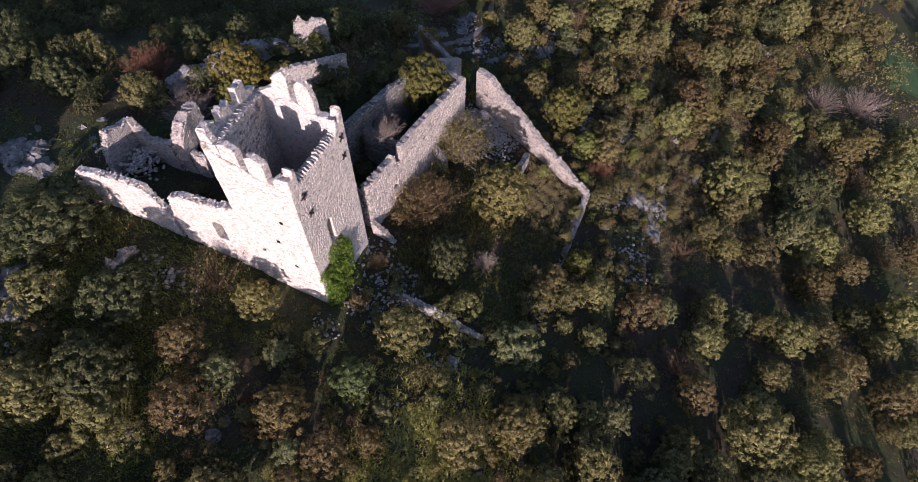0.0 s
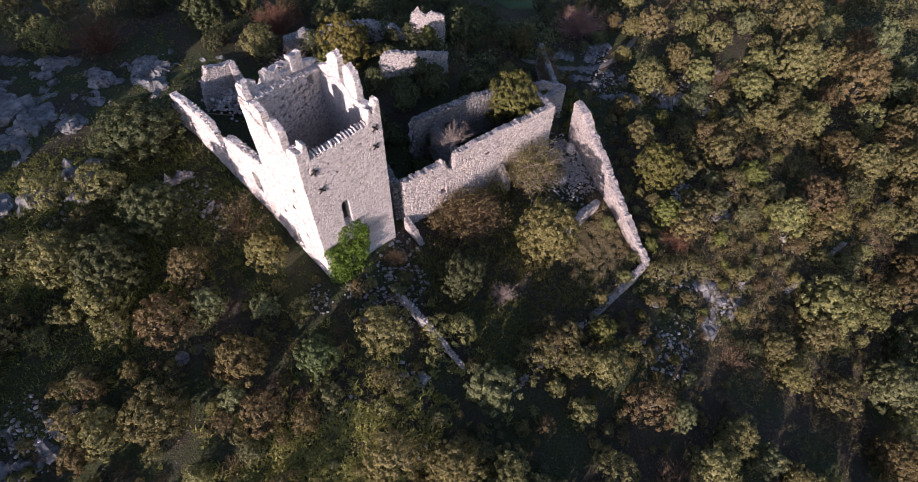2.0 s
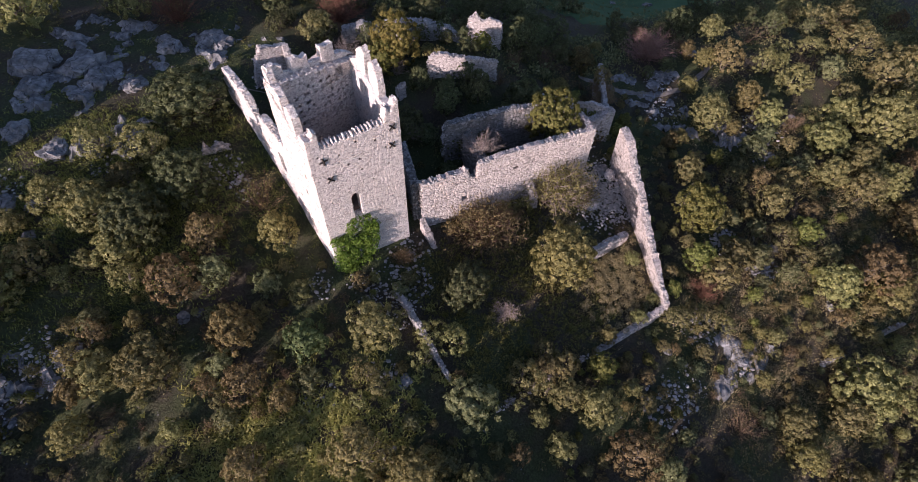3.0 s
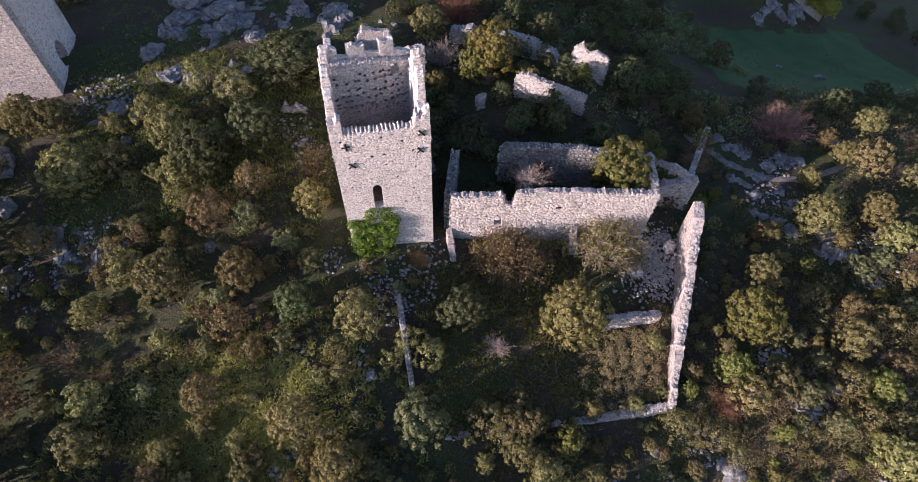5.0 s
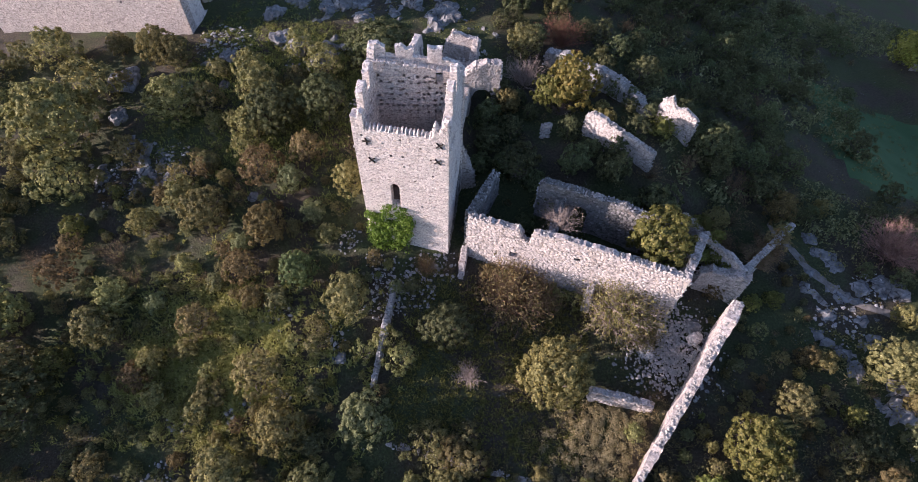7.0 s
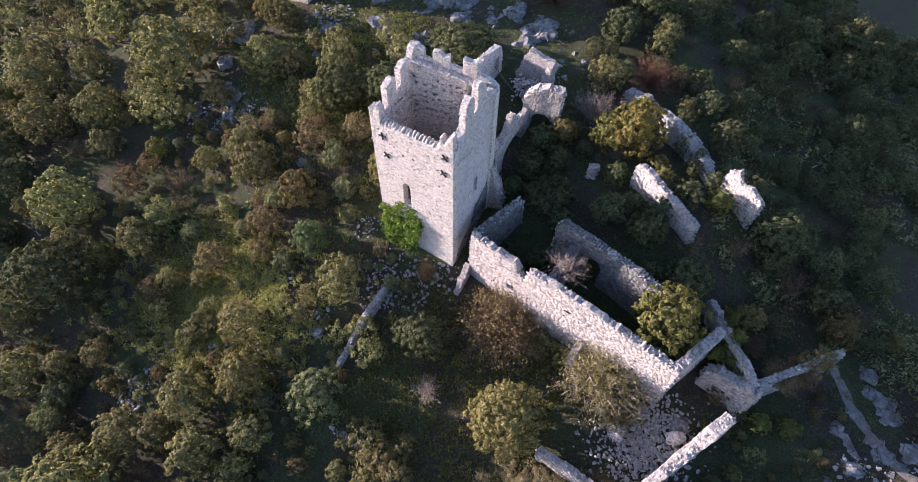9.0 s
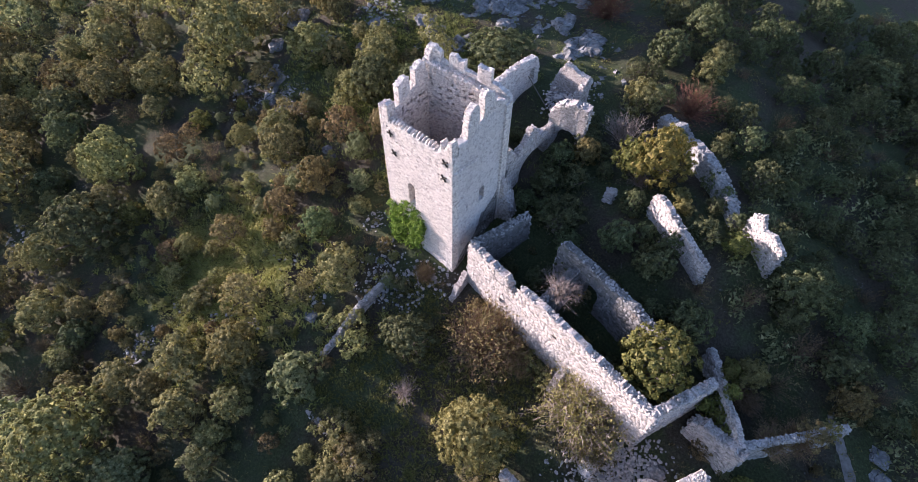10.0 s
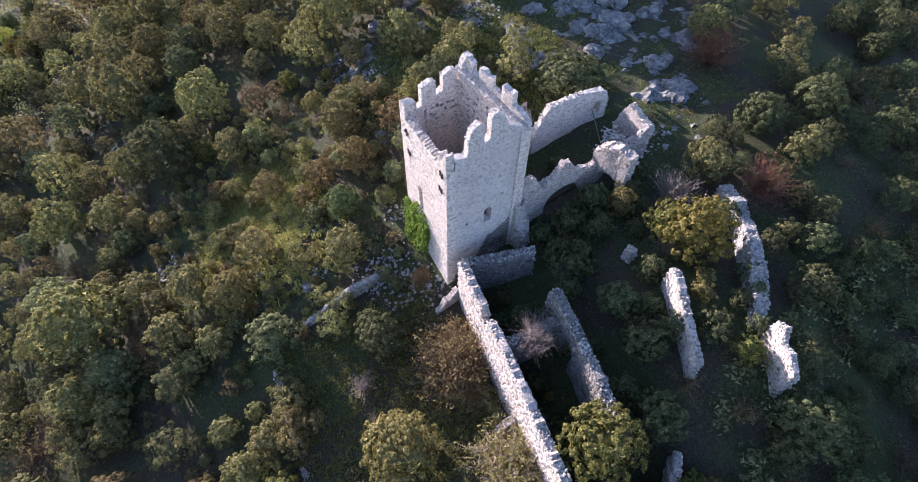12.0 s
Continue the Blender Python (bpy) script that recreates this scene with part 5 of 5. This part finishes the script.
SPOTS = {
    "olive": SPOTS_OLIVE_1 + SPOTS_OLIVE_2 + SPOTS_OLIVE_3 + SPOTS_OLIVE_4,
    "yellow": SPOTS_YELLOW_1 + SPOTS_YELLOW_2,
    "dark": SPOTS_DARK_1,
    "brown": SPOTS_BROWN_1,
    "russet": SPOTS_RUSSET_1,
    "sparse": SPOTS_SPARSE_1,
    "sage": SPOTS_SAGE_1,
    "fresh": SPOTS_FRESH_1,
    "bright": SPOTS_BRIGHT_1,
    "pale": SPOTS_PALE_1,
    "red": SPOTS_RED_1,
}
rng = random.Random(31)
taken = []


def plant(kind, x, y, r, z=None):
    sets = PLANTS[kind]
    ob = rng.choice(sets[0] if len(sets) == 1 else sets[[r <= most for most, *_ in CLASSES].index(True)])
    turn = Euler((rng.uniform(-0.08, 0.08), rng.uniform(-0.08, 0.08), rng.uniform(0, 6.28)))
    size = Vector((r * rng.uniform(0.92, 1.08), r * rng.uniform(0.92, 1.08), r * rng.uniform(0.85, 1.05)))
    copy_thing(ob, Matrix.LocRotScale((x, y, land(x, y) if z is None else z), turn, size))
    taken.append((x, y, r))


for kind, spots in SPOTS.items():
    for x, y, r in spots:
        plant(kind, x, y, r)
copy_thing(PLANTS["dark"][2][0], Matrix.LocRotScale((15.2, 40.4, land(15.2, 40.4) - 0.4), None, Vector((4.3, 4.3, 2.4))))
taken.append((15.2, 40.4, 4.3))
plant("pale", 37.6, 20.6, 2.0, 4.5)
plant("dark", 23.5, 33.0, 1.2)
plant("bright", 47.2, 20.0, 3.2, 2.4)
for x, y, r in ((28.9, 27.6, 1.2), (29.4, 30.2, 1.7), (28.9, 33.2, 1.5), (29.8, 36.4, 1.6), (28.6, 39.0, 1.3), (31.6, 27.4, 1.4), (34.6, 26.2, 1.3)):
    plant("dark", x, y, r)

# dark bushes added to the yard, standing in for its deep shade
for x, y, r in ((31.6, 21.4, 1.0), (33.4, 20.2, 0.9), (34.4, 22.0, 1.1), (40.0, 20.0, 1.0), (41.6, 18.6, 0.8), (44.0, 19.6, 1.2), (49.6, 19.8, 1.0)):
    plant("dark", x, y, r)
for x, y, r in ((31.6, 16.9, 0.9), (33.4, 16.7, 1.1), (36.0, 16.3, 1.0), (38.4, 15.9, 1.2), (40.4, 15.6, 1.0), (43.0, 15.3, 1.1), (45.4, 14.9, 1.2), (47.6, 14.6, 0.9)):
    plant(rng.choice(("russet", "sparse")), x, y, r)
for k in range(13):
    x, y = 96.3 + 1.6 * k + rng.uniform(-0.4, 0.4), 79.4 - 1.02 * k + rng.uniform(-0.4, 0.8)
    plant("hedge", x - 0.4, y - 0.5, rng.uniform(2.6, 3.4))
plant("orange", 37.6, 36.8, 2.9)
plant("rosy", 74.3, 28.2, 3.7)
plant("bright", 35.2, 36.0, 2.1)
plant("bramble", 34.3, 15.2, 3.9)
plant("broom", 44.2, 15.2, 3.8)
plant("bramble", 37.0, 15.6, 2.2)
plant("broom", 46.8, 13.6, 2.0)
plant("bramble", 57.3, 21.6, 1.5, 1.6)
plant("russet", 59.2, 23.8, 1.3, 1.8)
plant("bramble", 54.6, 24.4, 1.5)
for x, y, r, z in ((40.2, 22.9, 0.8, 6.0), (43.6, 22.2, 0.7, 5.9), (46.3, 21.7, 0.8, 5.4), (33.0, 26.5, 1.2, 4.5)):
    plant("pale", x, y, r, z)
plant("bramble", 25.2, 16.4, 1.3)
plant("brown", 27.2, 16.6, 0.9)
plant("bramble", 58.8, 23.4, 1.6, 1.2)
plant("yellow", 60.4, 25.3, 0.9, 1.6)
for x, y, r in ((53.4, 21.0, 0.9), (52.6, 22.0, 0.8), (54.3, 20.2, 0.7), (52.0, 21.0, 0.8)):
    plant("bright", x, y, r, 1.2)
# dark bushes added to shade and darken the valley slope behind the ruin
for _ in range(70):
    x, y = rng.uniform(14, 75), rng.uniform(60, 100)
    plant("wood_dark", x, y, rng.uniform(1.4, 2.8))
plant("bright", 53.0, 22.4, 0.7, 3.2)
plant("bright", 52.0, 23.8, 0.6, 3.2)
WALLED = [(18.4, 17.5, 28.0, 42.2), (28.5, 17.0, 50.5, 19.2), (-38.0, 40.3, -8.0, 52.0)]


def open_ground(x, y, r):
    return not any(a - r < x < c + r and b - r < y < d + r for a, b, c, d in WALLED)


# further shrubs over the rest of the hillside
grid = {}
for x, y, r in taken:
    grid.setdefault((int(x // 8), int(y // 8)), []).append((x, y, r))
added = 0
while added < 1000:
    x, y = rng.uniform(-95, 140), rng.uniform(-70, 105)
    near = -12 < x < 64 and -12 < y < 62
    pick = rng.random()
    if pick < 0.3:
        x, y = rng.uniform(-70, 8), rng.uniform(-45, 36)
    elif pick < 0.4:
        x, y = rng.uniform(-35, 26), rng.uniform(-42, -12)
    elif pick < 0.52:
        x, y = rng.uniform(64, 112), rng.uniform(-40, 34)
    elif pick < 0.65:
        x, y = rng.uniform(28, 66), rng.uniform(24, 70)
    near = -12 < x < 64 and -12 < y < 24
    # darker leaf colour is picked where the slope should lie in shade
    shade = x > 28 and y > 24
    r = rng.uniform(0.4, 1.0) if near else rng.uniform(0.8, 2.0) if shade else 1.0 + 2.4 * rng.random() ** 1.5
    if (24 < x < 47 and 0 < y < 17) or (0 < x < 30 and 40 < y < 58 and rng.random() < 0.8) or (45 < x < 53 and 8 < y < 17) or (2 < x < 15 and 1.5 < y < 9) or (82 < x < 124 and 40 < y < 77) or (92 < x < 118 and 64 < y < 84) or (104 < x < 132 and -64 < y < -50) or (58 < x < 70 and 6 < y < 25):
        continue
    cell = (int(x // 8), int(y // 8))
    around = [q for a in (-1, 0, 1) for b in (-1, 0, 1) for q in grid.get((cell[0] + a, cell[1] + b), ())]
    if not open_ground(x, y, r) or any((x - a) ** 2 + (y - b) ** 2 < (r + 1.6) ** 2 for a, b in pts):
        continue
    added += 0.02
    if all((x - a) ** 2 + (y - b) ** 2 > (0.74 * (r + q)) ** 2 for a, b, q in around):
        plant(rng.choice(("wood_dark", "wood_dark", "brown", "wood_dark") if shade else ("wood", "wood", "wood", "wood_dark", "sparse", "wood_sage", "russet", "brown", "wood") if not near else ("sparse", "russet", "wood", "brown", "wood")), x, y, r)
        grid.setdefault(cell, []).append((x, y, r))
        added += 0.98
# small shrubs between the larger ones on the slope round the ruin
added = tries = 0
while added < 400 and tries < 9000:
    tries += 1
    x, y = rng.uniform(-14, 64), rng.uniform(-16, 25)
    if rng.random() < 0.25:
        x, y = rng.uniform(50, 84), rng.uniform(-26, 12)
    r = 0.35 + 0.65 * rng.random() ** 1.4
    if (2 < x < 17 and -1 < y < 11 and rng.random() < 0.7) or (25 < x < 46 and 0.5 < y < 17) or (45 < x < 53 and 8 < y < 20) or not open_ground(x, y, r):
        continue
    cell = (int(x // 8), int(y // 8))
    around = [q for a in (-1, 0, 1) for b in (-1, 0, 1) for q in grid.get((cell[0] + a, cell[1] + b), ())]
    if all((x - a) ** 2 + (y - b) ** 2 > (0.85 * (r + q)) ** 2 for a, b, q in around):
        plant(rng.choice(("sparse", "sage", "russet", "bright", "olive", "brown", "yellow")), x, y, r)
        grid.setdefault(cell, []).append((x, y, r))
        added += 1
# the first of each kind stands among the others
for ob in [ob for sets in PLANTS.values() for group in sets for ob in group]:
    x, y = rng.uniform(-85, -50), rng.uniform(-60, -20)
    ob.matrix_basis = Matrix.LocRotScale((x, y, land(x, y)), None, Vector((2, 2, 2)))


def undergrowth(name, label, kind, count, low, high, leaves, leaf, area, seed, tilt=0.9, squash=0.6):
    rnd = random.Random(seed)
    centres = []
    x0, y0, x1, y1 = area
    while len(centres) < count:
        x, y = rnd.uniform(x0, x1), rnd.uniform(y0, y1)
        if noise.noise((x * 0.11, y * 0.11, seed)) + rnd.uniform(-0.35, 0.35) < 0.0 or not open_ground(x, y, 0.1):
            continue
        r = rnd.uniform(low, high)
        centres.append((Vector((x, y, land(x, y) + 0.25 * r)), r))
    tagged(part(name, mesh_of(name, *leaf_cloud(rnd, centres, leaves, leaf, squash, tilt), LEAF[kind])), label, "undergrowth", kind="stuff")


undergrowth("sunny_herbs", "hummocks of yellow-green grass and herbs, brightened as if in the sun", "meadow", 700, 0.3, 0.8, 46, 0.085, (-2, -3, 17, 12), 44, 0.6, 0.95)
undergrowth("slope_turf", "low grassy turf on the slope before the keep", "bright", 1100, 0.25, 0.6, 30, 0.07, (-10, 23, 18, 45), 48, 0.6, 0.4)
undergrowth("dry_slope_scrub", "low dry brush on the sunny slope below the court", "russet", 2700, 0.25, 0.75, 34, 0.07, (34, -44, 84, 8), 49, 0.7, 0.8)
undergrowth("grass_hummocks", "pale green and tan grass hummocks on the open slope", "straw", 900, 0.3, 0.8, 46, 0.07, (50, -24, 76, 2), 50, 0.7, 0.6)
undergrowth("rock_turf", "turf and low herbs between the rocks", "bright", 380, 0.2, 0.5, 30, 0.06, (-6, 36, 30, 58), 46)
undergrowth("shoulder_scrub", "low sunlit scrub on the far shoulder of the hill", "olive", 1500, 0.4, 1.1, 26, 0.13, (64, -34, 126, 36), 47)
AREA = (-48, -46, 110, 66)
undergrowth("low_scrub", "low olive-green scrub between the larger shrubs", "olive", 2600, 0.2, 0.7, 18, 0.085, AREA, 41)
undergrowth("dry_scrub", "low brown and russet scrub on the slope", "russet", 1900, 0.2, 0.6, 20, 0.08, AREA, 42)
undergrowth("green_herbs", "patches of fresh green herbs and grass", "bright", 2000, 0.2, 0.45, 20, 0.075, AREA, 43)


def grass(name, label, kind, tufts, length, seed, place, blades=8, wide=0.05, loose=0.13):
    """Tufts of blades leaning outwards."""
    rnd = random.Random(seed)
    verts, faces = [], []
    for _ in range(tufts):
        x, y = place(rnd)
        z, big = land(x, y) - 0.03, rnd.uniform(0.6, 1.3)
        for _ in range(blades):
            a, l = rnd.uniform(0, 6.28), length * big * rnd.uniform(0.5, 1.2)
            d = Vector((math.cos(a), math.sin(a), 0))
            w = Vector((-d.y, d.x, 0)) * wide
            p = Vector((x + rnd.gauss(0, loose) * big, y + rnd.gauss(0, loose) * big, z))
            n = len(verts)
            verts += [p - w, p + w, p + d * l * 0.45 + Vector((0, 0, l * 0.7)) + w * 0.6, p + d * l * 0.45 + Vector((0, 0, l * 0.7)) - w * 0.6, p + d * l * 0.95 + Vector((0, 0, l * 0.75))]
            faces += [(n, n + 1, n + 2, n + 3), (n + 3, n + 2, n + 4)]
    tagged(part(name, mesh_of(name, verts, faces, LEAF[kind])), label, "grass", kind="stuff")


rng = random.Random(57)
clumps = []
while len(clumps) < 230:
    x, y = rng.gauss(43.4, 2.6), rng.uniform(-0.8, 6.6)
    if 37.5 < x < 45.7 + 0.45 * y:
        r = rng.uniform(0.2, 0.55)
        clumps.append((Vector((x, y, land(x, y) + 0.3 * r)), r))
tagged(part("dry_grass", mesh_of("dry_grass", *leaf_cloud(rng, clumps, 150, 0.1, 1.2, 0.9, 0.2), LEAF["straw"])), "tussocks of tall straw-coloured grass in the court", "grass", kind="stuff")
grass("court_turf", "short dark turf in the shaded court", "bright", 3000, 0.25, 54, lambda r: (r.uniform(24, 42), r.uniform(0.5, 16.5)))
grass("slope_grass", "tufts of yellow-green grass on the slope", "meadow", 1500, 0.42, 52, lambda r: (r.gauss(7, 6), r.gauss(5, 4)), 18, 0.06, 0.2)
grass("tower_grass", "sunlit grass on the slope below the tower", "bright", 2400, 0.28, 55, lambda r: (r.gauss(6, 8), r.gauss(33, 6)), 16, 0.045, 0.3)
grass("far_slope_grass", "dry grass tufts on the open slope", "straw", 1300, 0.3, 53, lambda r: (r.gauss(62, 12), r.gauss(-10, 9)), 22, 0.022, 0.2)



def far_woods(name, label, kind, count, area, seed, low=0.8, high=1.9):
    rnd = random.Random(seed)
    x0, y0, x1, y1 = area
    centres = []
    while len(centres) < count:
        x, y, r = rnd.uniform(x0, x1), rnd.uniform(y0, y1), rnd.uniform(low, high)
        if open_ground(x, y, r) and not (80 < x < 126 and 40 < y < 82) and noise.noise((x * 0.06, y * 0.06, seed)) > -0.35:
            centres.append((Vector((x, y, land(x, y) + 0.6 * r)), r))
    tagged(part(name, mesh_of(name, *leaf_cloud(rnd, centres, 34, 0.2, 0.8), LEAF[kind])), label, "woods", kind="stuff")


far_woods("far_maquis", "unbroken olive-green maquis far down the hillside", "olive", 2300, (-135, -75, -42, 42), 61)
far_woods("valley_scrub", "dull green scrub in the shaded valley", "sage", 1500, (46, 28, 125, 110), 62, 0.5, 1.3)
far_woods("south_maquis", "olive-green maquis at the foot of the hill", "olive", 1100, (-40, -95, 130, -44), 63)
far_woods("east_maquis", "olive-green maquis on the far slope", "olive", 900, (104, -44, 150, 40), 64)
